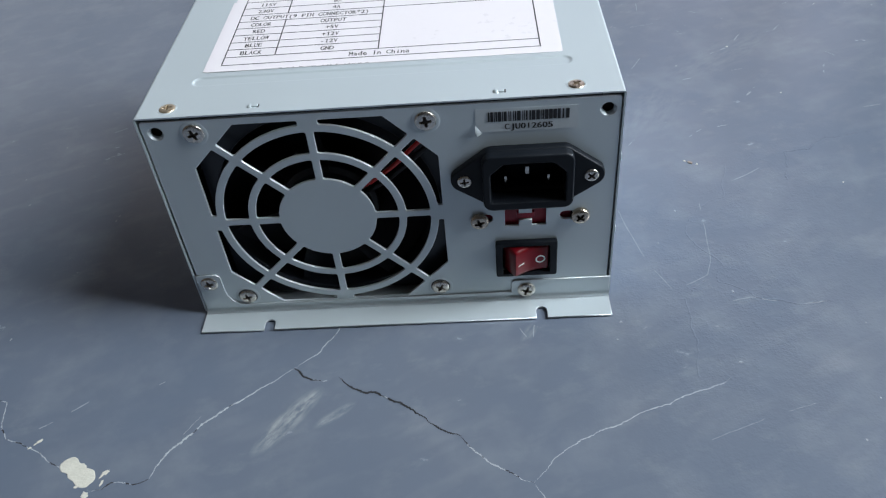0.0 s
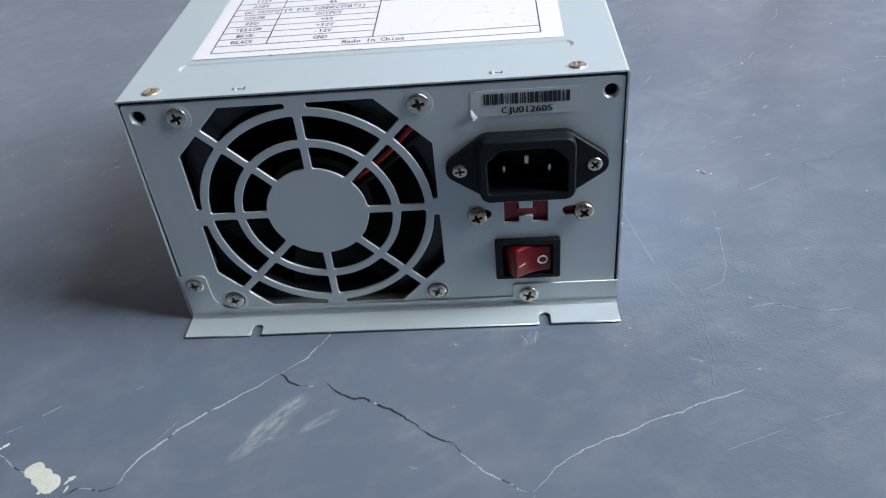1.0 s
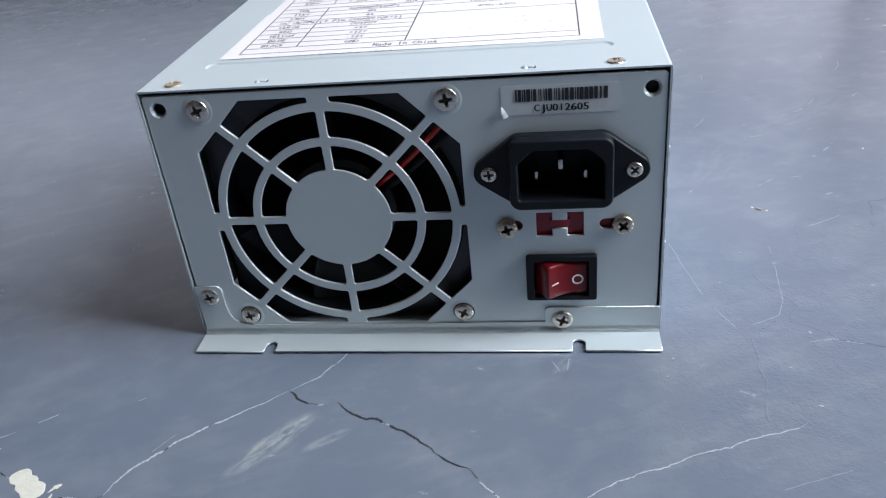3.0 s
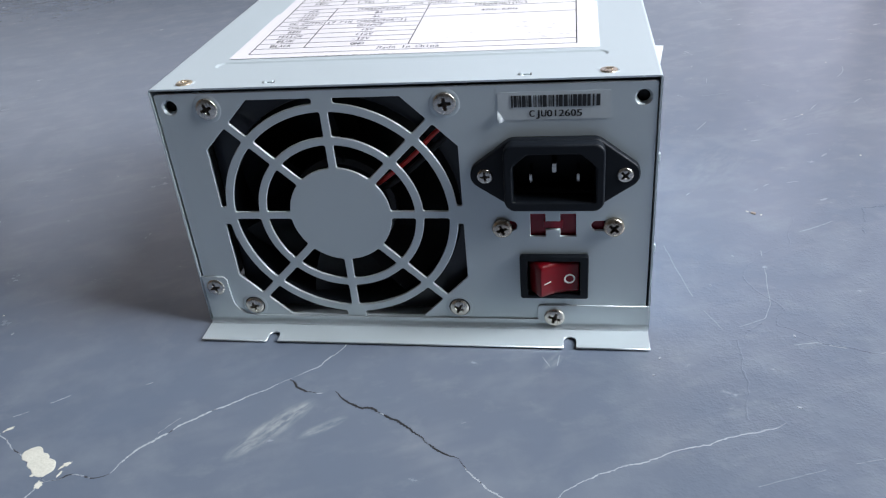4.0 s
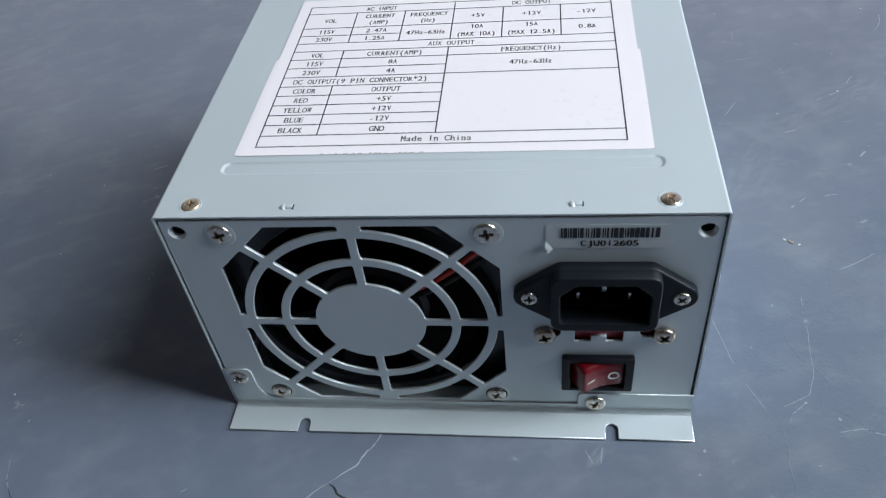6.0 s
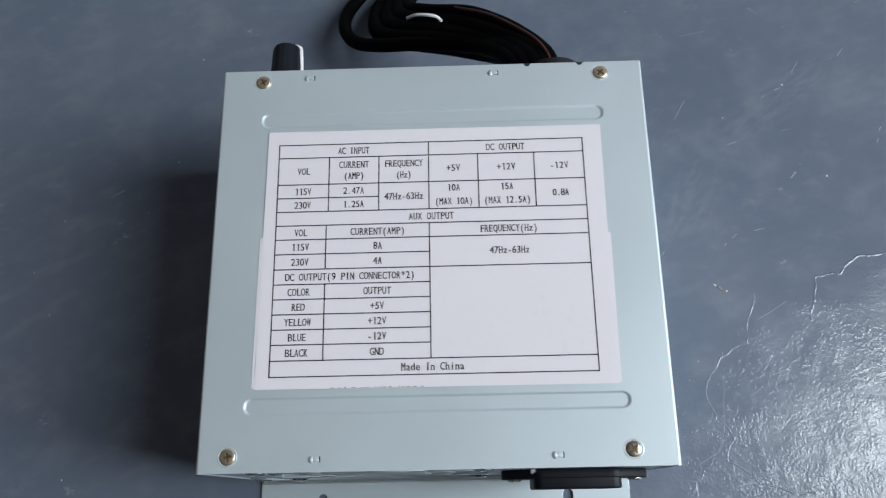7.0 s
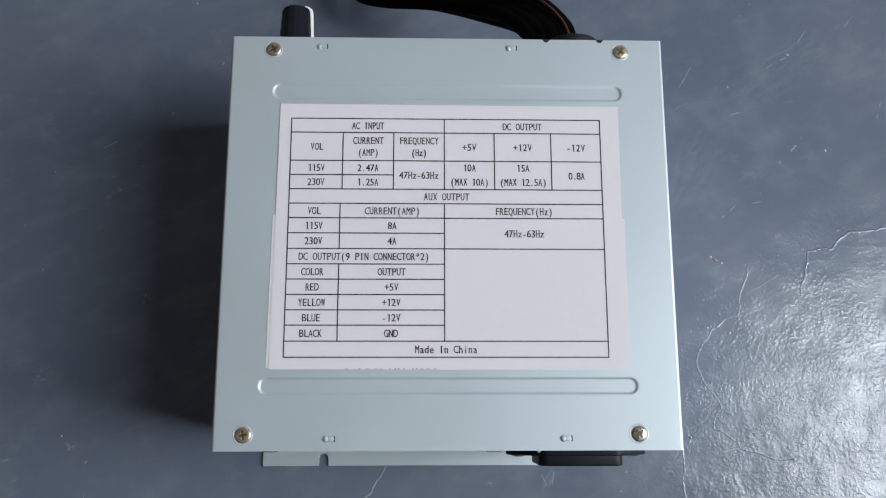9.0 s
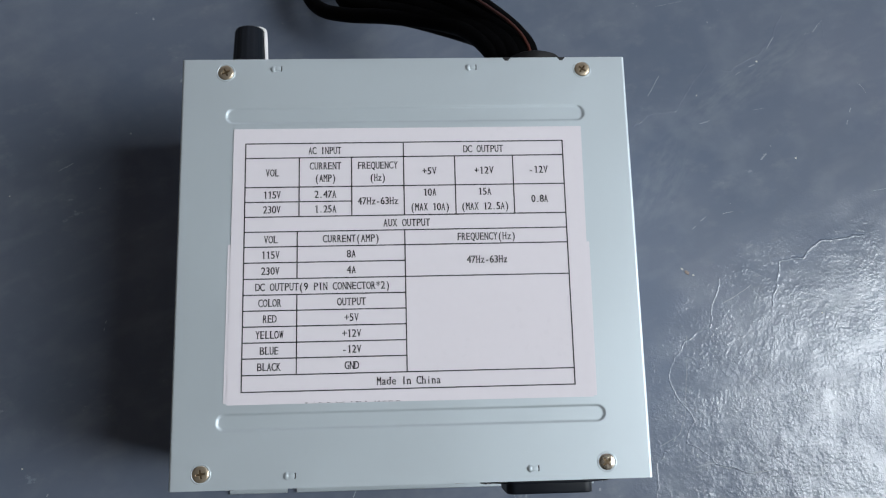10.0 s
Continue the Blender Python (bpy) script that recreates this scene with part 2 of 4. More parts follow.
def part(name, bm, mat, parent, label="", smooth=True):
    bmesh.ops.recalc_face_normals(bm, faces=bm.faces)
    mesh = bpy.data.meshes.new(name)
    bm.to_mesh(mesh)
    bm.free()
    mesh.transform(Matrix.Scale(MM, 4))
    return link(name, mesh, mat, parent, label, smooth)


def plate_mesh(loops, thick, bevel=0.0):
    """A flat sheet with holes from closed outlines in millimetres; its front lies at z = 0, its back at -thick."""
    cu = bpy.data.curves.new("outline", "CURVE")
    cu.dimensions, cu.fill_mode = "2D", "BOTH"
    cu.extrude = max(thick / 2 - bevel, 0)
    cu.bevel_depth, cu.bevel_resolution = bevel, 1
    cu.offset = -bevel
    for loop in loops:
        s = cu.splines.new("POLY")
        s.points.add(len(loop) - 1)
        for p, (x, y) in zip(s.points, loop):
            p.co = (x, y, 0, 1)
        s.use_cyclic_u = True
    ob = bpy.data.objects.new("outline", cu)
    mesh = bpy.data.meshes.new_from_object(ob)
    bpy.data.objects.remove(ob)
    bpy.data.curves.remove(cu)
    mesh.transform(Matrix.Translation((0, 0, -thick / 2)))
    bm = bmesh.new()
    bm.from_mesh(mesh)
    bmesh.ops.remove_doubles(bm, verts=bm.verts, dist=0.0005)
    bm.to_mesh(mesh)
    bm.free()
    return mesh


def plate(name, loops, thick, mat, parent, m, label="", bevel=0.0, smooth=False, rim=None):
    """A sheet in its place; rim: a brighter material on its bevels for the edge highlight."""
    mesh = plate_mesh(loops, thick, bevel)
    if rim:
        mesh.materials.append(mat)
        mesh.materials.append(rim)
        for face in mesh.polygons:
            face.material_index = int(0.2 < abs(face.normal.z) < 0.95)
    mesh.transform(Matrix.Scale(MM, 4) @ m)
    mesh.name = name
    return link(name, mesh, mat, parent, label, smooth)


def on_face(y):
    """Puts a drawing on the front, its face at depth y."""
    return Matrix.Translation((0, y, 0)) @ FACE


def lie(z):
    return Matrix.Translation((0, 0, z))


def circle(x, y, r, count=40):
    return [(x + r * math.cos(2 * math.pi * i / count), y + r * math.sin(2 * math.pi * i / count)) for i in range(count)]


def rect(x0, y0, x1, y1, r=0.0, steps=5):
    if not r:
        return [(x0, y0), (x1, y0), (x1, y1), (x0, y1)]
    out = []
    for cx, cy, a in ((x1 - r, y0 + r, -90), (x1 - r, y1 - r, 0), (x0 + r, y1 - r, 90), (x0 + r, y0 + r, 180)):
        for i in range(steps + 1):
            b = radians(a + 90 * i / steps)
            out.append((cx + r * math.cos(b), cy + r * math.sin(b)))
    return out


def fillet(points, corners):
    """Rounds the named corners of a dense outline; corners: index to length."""
    count = len(points)
    pts = [Vector(p) for p in points]

    def along(i, step, d):
        a, j, gone = pts[i], i, set()
        while True:
            k = (j + step) % count
            seg = (pts[k] - a).length
            if seg >= d:
                return a + (pts[k] - a) * (d / seg), gone
            d -= seg
            gone.add(k)
            a, j = pts[k], k

    drop, put = set(), {}
    for i, d in corners.items():
        a, g0 = along(i, -1, d)
        c, g1 = along(i, 1, d)
        drop |= g0 | g1
        put[i] = [a.lerp(pts[i], s / 4).lerp(pts[i].lerp(c, s / 4), s / 4) for s in range(5)]
    out = []
    for i, p in enumerate(pts):
        if i in put:
            out += put[i]
        elif i not in drop:
            out.append(p)
    return [(p.x, p.y) for p in out]


def solid_box(size, at=(0, 0, 0), bevel=0.0, steps=2, bm=None):
    bm = bm or bmesh.new()
    made = bmesh.ops.create_cube(bm, size=1, matrix=Matrix.Translation(at) @ Matrix.Diagonal((*size, 1)))
    if bevel:
        edges = {e for v in made["verts"] for e in v.link_edges}
        bmesh.ops.bevel(bm, geom=list(edges), offset=bevel, segments=steps, affect="EDGES", profile=0.6)
    return bm


def lathe(profile, segs=40, bm=None, m=Matrix()):
    """Turns (radius, height) pairs round z."""
    bm = bm or bmesh.new()
    rings = []
    for r, h in profile:
        if r < 1e-6:
            rings.append([bm.verts.new(m @ Vector((0, 0, h)))])
        else:
            rings.append([bm.verts.new(m @ Vector((r * math.cos(2 * math.pi * i / segs), r * math.sin(2 * math.pi * i / segs), h))) for i in range(segs)])
    for a, c in zip(rings, rings[1:]):
        for i in range(segs):
            j = (i + 1) % segs
            quad = [a[i % len(a)], a[j % len(a)], c[j % len(c)], c[i % len(c)]]
            quad = [v for k, v in enumerate(quad) if v not in quad[:k]]
            if len(quad) > 2:
                bm.faces.new(quad)
    return bm


def glide(points, steps=8):
    """A smooth line through points."""
    p = [Vector(q) for q in points]
    p = [2 * p[0] - p[1], *p, 2 * p[-1] - p[-2]]
    out = []
    for a, c, d, e in zip(p, p[1:], p[2:], p[3:]):
        for i in range(steps):
            t = i / steps
            out.append(0.5 * (2 * c + (d - a) * t + (2 * a - 5 * c + 4 * d - e) * t * t + (3 * c - a - 3 * d + e) * t ** 3))
    return out + [p[-2]]


def tube(points, radius, segs=12, bm=None):
    bm = bm or bmesh.new()
    up = Vector((0, 0, 1))
    rings = []
    for i, p in enumerate(points):
        way = (points[min(i + 1, len(points) - 1)] - points[max(i - 1, 0)]).normalized()
        side = way.cross(up)
        side = side.normalized() if side.length > 0.01 else Vector((1, 0, 0))
        other = side.cross(way)
        rings.append([bm.verts.new(p + radius * (side * math.cos(2 * math.pi * k / segs) + other * math.sin(2 * math.pi * k / segs))) for k in range(segs)])
    for a, c in zip(rings, rings[1:]):
        for k in range(segs):
            bm.faces.new((a[k], a[(k + 1) % segs], c[(k + 1) % segs], c[k]))
    bm.faces.new(rings[0])
    bm.faces.new(rings[-1])
    return bm


def glyph(ch, size):
    """One printed character, flat, its left foot at the origin."""
    cu = bpy.data.curves.new("words", "FONT")
    cu.body, cu.size, cu.resolution_u = ch, size, 3
    ob = bpy.data.objects.new("words", cu)
    mesh = bpy.data.meshes.new_from_object(ob)
    bpy.data.objects.remove(ob)
    bpy.data.curves.remove(cu)
    bm = bmesh.new()
    bm.from_mesh(mesh)
    bpy.data.meshes.remove(mesh)
    return bm


def add_feet(bm, size, ch):
    """Short cross strokes on the free ends of upright stems."""
    ends = []
    low, high = min(v.co.y for v in bm.verts), max(v.co.y for v in bm.verts)
    for e in bm.edges:
        a, c = (v.co for v in e.verts)
        if e.is_boundary and abs(a.y - c.y) < 0.01 * size and 0.03 * size < abs(a.x - c.x) < 0.17 * size:
            if min(abs(a.y - low), abs(a.y - high)) < 0.01 * size:
                ends.append(((a.x + c.x) / 2, abs(a.x - c.x) / 2, a.y, a.y < (low + high) / 2))
    for x, half, y, foot in ends:
        if foot and ch in "VW" or not foot and ch in "A1":
            continue
        reach, thick = half + 0.062 * size, 0.042 * size * (1 if foot else -1)
        bm.faces.new([bm.verts.new((x + u * reach, y + v * thick, 0)) for u, v in ((-1, 0), (1, 0), (1, 1), (-1, 1))])


def letters(name, text, x, y, size, width, mat, parent, m, bold=0.0, feet=False, tall=1.0):
    """Printed words centred on x, y in even cells, drawn flat in millimetres and fitted to a width."""
    whole = bmesh.new()
    cell = width / len(text)
    for i, ch in enumerate(text):
        if ch == " ":
            continue
        bm = glyph(ch, size)
        if feet and (ch.isalpha() or ch == "1"):
            add_feet(bm, size, ch)
        if feet and ch == "1":  # a flag at the top of the stem
            x0, top = min(v.co.x for v in bm.verts), max(v.co.y for v in bm.verts)
            x0 += 0.06 * size
            bm.faces.new([bm.verts.new((x0 + u * size, top + v * size, 0)) for u, v in ((0, -0.09), (0.02, 0), (-0.13, -0.09), (-0.13, -0.13))])
        xs = [v.co.x for v in bm.verts]
        wide = max(xs) - min(xs)
        fit = min(1.0 if feet or ch == "1" else 1.3, cell * (0.93 if feet else 0.84) / wide)
        at = -width / 2 + cell * (i + 0.5)
        bm.transform(Matrix.Translation((at, 0, 0)) @ Matrix.Diagonal((fit, tall, 1, 1)) @ Matrix.Translation((-(max(xs) + min(xs)) / 2, 0, 0)))
        for shift in ((0, bold) if bold else (0,)):
            copy = {v: whole.verts.new(v.co + Vector((shift - bold / 2, 0, 0))) for v in bm.verts}
            for f in bm.faces:
                whole.faces.new([copy[v] for v in f.verts])
        bm.free()
    cap = 0.36 * size * tall
    bmesh.ops.transform(whole, matrix=m @ Matrix.Translation((x, y - cap, 0)), verts=whole.verts)
    mesh = bpy.data.meshes.new(name)
    whole.to_mesh(mesh)
    whole.free()
    mesh.transform(Matrix.Scale(MM, 4))
    return link(name, mesh, mat, parent, "", False)


# ---- the room ----
# walls and ceiling are out of view, added to hold and shape the light
ROOM_X, ROOM_Y0, ROOM_H = -3.2, -3.4, 3.2


def structure(name, bm, mat, label, category):
    for v in bm.verts:
        v.co *= 1000
    return tagged(part(name, bm, mat, None, label, False), category=category, kind="structure")


def wall(bm, x0, y0, z0, x1, y1, z1):
    return solid_box((x1 - x0, y1 - y0, z1 - z0), ((x0 + x1) / 2, (y0 + y1) / 2, (z0 + z1) / 2), bm=bm)


ground = bmesh.new()
bmesh.ops.create_grid(ground, x_segments=8, y_segments=8, size=40)
floor = structure("floor", ground, FLOOR, "slate-blue painted concrete floor, cracked and scuffed", "floor")

bm = wall(bmesh.new(), EAST_X, ROOM_Y0, 0, EAST_X + 0.2, EAST_Y0, ROOM_H)
wall(bm, EAST_X, EAST_Y1, 0, EAST_X + 0.2, CORNER_Y0, ROOM_H)
wall(bm, EAST_X, CORNER_Y1, 0, EAST_X + 0.2, NORTH_Y, ROOM_H)
wall(bm, EAST_X, CORNER_Y0, 0, EAST_X + 0.2, CORNER_Y1, CORNER_Z0)
wall(bm, EAST_X, CORNER_Y0, CORNER_Z1, EAST_X + 0.2, CORNER_Y1, ROOM_H)
wall(bm, EAST_X, EAST_Y0, 0, EAST_X + 0.2, EAST_Y1, EAST_Z0)
wall(bm, EAST_X, EAST_Y0, EAST_Z1, EAST_X + 0.2, EAST_Y1, ROOM_H)
structure("wall_east", bm, CREAMWALL, "unseen cream plaster wall with a window opening and one for an added lamp", "wall")
bm = wall(bmesh.new(), ROOM_X, NORTH_Y, 0, LOW_X0, NORTH_Y + 0.2, ROOM_H)
wall(bm, LOW_X0, NORTH_Y, 0, LOW_X1, NORTH_Y + 0.2, LOW_Z0)
wall(bm, LOW_X0, NORTH_Y, LOW_Z1, LOW_X1, NORTH_Y + 0.2, ROOM_H)
wall(bm, LOW_X1, NORTH_Y, 0, NORTH_X0, NORTH_Y + 0.2, ROOM_H)
wall(bm, NORTH_X1, NORTH_Y, 0, ROSE_X0, NORTH_Y + 0.2, ROOM_H)
wall(bm, ROSE_X1, NORTH_Y, 0, EAST_X + 0.2, NORTH_Y + 0.2, ROOM_H)
wall(bm, ROSE_X0, NORTH_Y, 0, ROSE_X1, NORTH_Y + 0.2, ROSE_Z0)
wall(bm, ROSE_X0, NORTH_Y, ROSE_Z1, ROSE_X1, NORTH_Y + 0.2, ROOM_H)
wall(bm, NORTH_X0, NORTH_Y, 0, NORTH_X1, NORTH_Y + 0.2, NORTH_Z0)
wall(bm, NORTH_X0, NORTH_Y, NORTH_Z1, NORTH_X1, NORTH_Y + 0.2, ROOM_H)
structure("wall_north", bm, PLASTER, "unseen grey plaster wall with a window opening and two for added lamps", "wall")
structure("wall_west", wall(bmesh.new(), ROOM_X - 0.2, ROOM_Y0 - 0.2, 0, ROOM_X, NORTH_Y + 0.2, ROOM_H), BROWNWALL, "unseen brown plaster wall", "wall")
structure("wall_south", wall(bmesh.new(), ROOM_X, ROOM_Y0 - 0.2, 0, EAST_X + 0.2, ROOM_Y0, ROOM_H), DARKWALL, "unseen dark brown plaster wall", "wall")
structure("ceiling", wall(bmesh.new(), ROOM_X - 0.2, ROOM_Y0 - 0.2, ROOM_H, EAST_X + 0.2, NORTH_Y + 0.2, ROOM_H + 0.2), PLASTER, "unseen grey plaster ceiling", "ceiling")

# ---- the power supply ----
W2, TOP, DEEP = 75.2, 87.5, 141.0
psu = tagged(new("power_supply"), "grey satin steel computer power supply unit lying on a painted floor", "power supply")

# front panel with the stamped fan grille
FX, FZ = -22.3, 43.8
R_HUB, R1A, R1B, R2A, R2B, OCT, CUT, SPOKE, SPOKE2 = 16.6, 24.4, 27.0, 35.2, 37.9, 39.5, 23.4, 2.5, 3.2


def ring_cell(r0, r1, a):
    """One opening between two rings and two neighbouring spokes."""
    e0, e1 = math.asin(SPOKE / 2 / r0), math.asin(SPOKE / 2 / r1)
    a0, a1 = radians(a), radians(a + 45)
    inner = [a1 - e0 + (a0 + e0 - a1 + e0) * i / 16 for i in range(17)]
    outer = [a0 + e1 + (a1 - e1 - a0 - e1) * i / 16 for i in range(17)]
    pts = [(r1 * math.cos(b), r1 * math.sin(b)) for b in outer] + [(r0 * math.cos(b), r0 * math.sin(b)) for b in inner]
    return [(FX + x, FZ + y) for x, y in fillet(pts, {0: 0.8, 16: 0.8, 17: 0.8, 33: 0.8})]


def corner_cell(sx, sy, swap):
    """One opening between the outer ring and the eight-sided edge."""
    k = SPOKE / (2 * math.sqrt(2))
    mid = (OCT + CUT) / 2
    a0 = math.pi / 4 + math.asin(SPOKE / 2 / R2B)
    a1 = math.pi / 2 - math.asin(SPOKE2 / R2B)
    arc = [(R2B * math.cos(a0 + (a1 - a0) * i / 20), R2B * math.sin(a0 + (a1 - a0) * i / 20)) for i in range(21)]
    pts = [(SPOKE2, OCT), (CUT, OCT), (mid - k, mid + k)] + arc
    pts = fillet(pts, {0: 0.7, 2: 0.7, 3: 0.7, 23: 0.7})
    if swap:
        pts = [(y, x) for x, y in pts]
    return [(FX + sx * x, FZ + sy * y) for x, y in pts]


def slot(x0, x1, z, r):
    return [(x1 + r * math.sin(math.pi * i / 10), z - r * math.cos(math.pi * i / 10)) for i in range(11)] + \
           [(x0 - r * math.sin(math.pi * i / 10), z + r * math.cos(math.pi * i / 10)) for i in range(11)]


panel = [[(-75.2, 0.8), (74.5, 0.8), (74.2, 85.2), (73.5, 85.9), (-73.9, 85.9), (-74.6, 85.2)]]
for a in range(0, 360, 45):
    panel += [ring_cell(R_HUB, R1A, a), ring_cell(R1B, R2A, a)]
panel += [corner_cell(sx, sy, swap) for sx in (1, -1) for sy in (1, -1) for swap in (False, True)]
panel += [circle(-70.3, 81.5, 2.35, 36), circle(70.3, 81.2, 2.35, 36)]
panel += [rect(33, 50, 58.5, 68), rect(36.5, 15, 53.5, 28)]
panel.append([(38, 36), (42.7, 36), (42.7, 38.5), (47.2, 38.5), (47.2, 36), (52, 36), (52, 44), (47.2, 44), (47.2, 41.4), (42.7, 41.4), (42.7, 44), (38, 44)])
panel += [slot(29.5, 32.2, 39.8, 1.7), slot(58.3, 62.5, 39.8, 1.7)]
front = plate("front_panel", panel, 1.0, STEEL, psu, on_face(0.3), "stamped steel front panel with a fan grille", 0.22, rim=RIM)

# dished rings pressed into the sheet round the corner holes and fan screws
for x, z in ((-70.3, 81.5), (70.3, 81.2)):
    bm = bmesh.new()
    lathe([(1.75, -1.6), (1.8, -1.1), (1.95, -0.75), (2.25, -0.35), (2.6, -0.06), (2.9, 0.012), (3.2, -0.05)], 36, bm)
    bm.transform(Matrix.Translation((x, 0.3, z)) @ FACE)
    part("hole_rim", bm, STEEL, front)
    # black cup put behind the hole for its unlit inside
    part("hole_shade_cup", lathe([(0, -3), (2.6, -3), (2.6, -1.5)], 20, None, Matrix.Translation((x, 0.3, z)) @ FACE), SHADE, front)


def screw_mesh(name, radius, dome, mat, cross=0.54, brim=0.0, recess=GRIMESHADE):
    """A cross-head screw, its recess coloured dark for shade and grime; the axis is z, the underside at 0."""
    bm = bmesh.new()
    rings, segs = 26, 80
    grid = []
    arm, wide = radius * cross, radius * 0.15
    sunken = set()
    for i in range(rings + 1):
        r = radius * (i / rings)
        row = []
        for k in range(segs if i else 1):
            a = 2 * math.pi * k / segs
            x, y = r * math.cos(a), r * math.sin(a)
            z = dome * (0.4 + 0.6 * math.sqrt(max(0, 1 - (r / radius) ** 2.6)))
            u, v = abs(x), abs(y)
            deep = u + v < radius * 0.33 or (v < wide * (1.1 - 0.3 * u / arm) and u < arm) or (u < wide * (1.1 - 0.3 * v / arm) and v < arm)
            if deep:
                z = max(z - dome * 0.85 * (1 - 0.3 * max(u, v) / arm) - 0.25, 0.16)
            vert = bm.verts.new((x, y, z))
            if deep:
                sunken.add(vert)
            row.append(vert)
        grid.append(row)
    base = [bm.verts.new((radius * math.cos(2 * math.pi * k / segs), radius * math.sin(2 * math.pi * k / segs), -0.2)) for k in range(segs)]
    grid.append(base)
    if brim:
        grid.insert(-1, [bm.verts.new(((radius + brim) * math.cos(2 * math.pi * k / segs), (radius + brim) * math.sin(2 * math.pi * k / segs), 0.2 * dome)) for k in range(segs)])
    for a, c in zip(grid, grid[1:]):
        for k in range(segs):
            j = (k + 1) % segs
            face = bm.faces.new((a[0], c[k], c[j]) if len(a) == 1 else (a[k], a[j], c[j], c[k]))
            face.material_index = int(all(v in sunken for v in face.verts))
    bmesh.ops.recalc_face_normals(bm, faces=bm.faces)
    mesh = bpy.data.meshes.new(name)
    bm.to_mesh(mesh)
    bm.free()
    mesh.transform(Matrix.Scale(MM, 4))
    mesh.materials.append(mat)
    mesh.materials.append(recess)
    mesh.polygons.foreach_set("use_smooth", [True] * len(mesh.polygons))
    mesh.set_sharp_from_angle(angle=radians(40))
    return mesh


def screw(mesh, place, m, turn, parent, label=""):
    ob = new("screw", mesh)
    ob.parent = parent
    ob.matrix_basis = Matrix.Translation(Vector(place) * MM) @ m @ Matrix.Rotation(radians(turn), 4, "Z")
    if label:
        tagged(ob, label)
    return ob


PAN = screw_mesh("pan_screw", 3.4, 1.05, NICKEL)
BRACKET = screw_mesh("bracket_screw", 3.3, 1.15, NICKEL, 0.6)
TAN = screw_mesh("selector_screw", 3.1, 1.8, TARNISH)
FLAT = screw_mesh("flat_screw", 2.95, 0.8, NICKEL, 0.58, 0.2)
SMALL = screw_mesh("small_screw", 2.3, 0.9, NICKEL, 0.62)
COVER = screw_mesh("cover_screw", 2.45, 0.55, BRASS, 0.6, 0.12, TANRECESS)
BRIGHT = screw_mesh("cover_screw", 2.4, 0.5, TARNISH, 0.62, 0.12, TANRECESS)

for x, z, mesh, turn in ((-58.4, 80.9, PAN, 20), (14.3, 80.8, PAN, 8), (-58.6, 7.9, FLAT, 15), (13.7, 8.3, FLAT, 62)):
    screw(mesh, (x, 0.35 if mesh is PAN else -0.1, z), FACE, turn, psu, "nickel-plated cross-head fan screw")
    bm = bmesh.new()
    lathe([(2.6, 0.0), (3.4, 0.03), (3.9, 0.08), (4.4, 0.03), (4.7, -0.1)], 40, bm, Matrix.Translation((x, 0.26, z)) @ FACE)
    part("screw_boss", bm, STEEL, front)
    if mesh is FLAT:
        # black ring that paints the shadow round the sunk head
        part("screw_shade_ring", lathe([(3.0, 0.0), (3.2, 0.08), (3.45, 0.1), (3.55, 0.0)], 40, None, Matrix.Translation((x, 0.26, z)) @ FACE), SHADE, front)

# cover: top and two sides bent from one sheet, with two pressed grooves
GROOVES = ((-61.8, 61.3, 20.4, 2.75), (-61.0, 60.3, 120.9, 2.85))


def groove_depth(x, y):
    deep = 0.0
    for x0, x1, yc, r in GROOVES:
        dx = max(x0 + r - x, 0, x - (x1 - r))
        inside = r - math.hypot(dx, y - yc)
        s = min(max((inside + 0.1) / 0.85, 0), 1)
        deep = max(deep, 0.42 * s * s * (3 - 2 * s))
    return deep


def fine_steps(edges, coarse, fine, lo, hi, reach=1.3):
    out, v = [], lo
    while v < hi - 1e-6:
        out.append(v)
        near = min(abs(v - e) for e in edges)
        v += fine if near < reach else min(coarse, max(near - reach, fine))
    return out + [hi]


bend, flare = 0.9, 0.9
us = [(-W2 - 0.6 - flare * (75 - z) / 75, z) for z in (1.0, 20, 40, 60, 75)] + [(-W2 - 0.6 + bend - bend * math.cos(radians(a)), TOP - bend + bend * math.sin(radians(a))) for a in range(0, 90, 15)]
us += [(x, TOP) for x in fine_steps((-75, -61, -59.5, 59, 60.5, 74.4), 6, 0.3, -W2 - 0.6 + bend, W2 - bend, 2.0)]
us += [(W2 - bend + bend * math.sin(radians(a)), TOP - bend + bend * math.cos(radians(a))) for a in range(15, 91, 15)] + [(W2 + 0.8 * flare * (75 - z) / 75, z) for z in (75, 60, 40, 20, 1.0)]
vs = fine_steps((17.8, 23, 118.2, 123.6), 6, 0.22, 0.0, DEEP)
bm = bmesh.new()
rows = []
for y in vs:
    rows.append([bm.verts.new((x, y, z - (groove_depth(x, y) if z == TOP else 0))) for x, z in us])
for a, c in zip(rows, rows[1:]):
    for i in range(len(us) - 1):
        bm.faces.new((a[i], a[i + 1], c[i + 1], c[i]))
for row, way in ((rows[0], 1), (rows[-1], -1)):  # the thickness of the sheet at both open ends
    inner = []
    for v in row:
        x, z = v.co.x, v.co.z
        wide = max(abs(x) - 0.6, 0) if z < TOP - 0.01 else min(abs(x), W2 - 0.6)
        inner.append(bm.verts.new((math.copysign(min(wide, abs(x)), x), v.co.y + 0.02 * way, min(z, TOP - 0.55))))
    deep = [bm.verts.new(v.co + Vector((0, 12 * way, 0))) for v in inner]
    for i in range(len(us) - 1):
        for a, c in ((row, inner), (inner, deep)):
            bm.faces.new((a[i], a[i + 1], c[i + 1], c[i]))
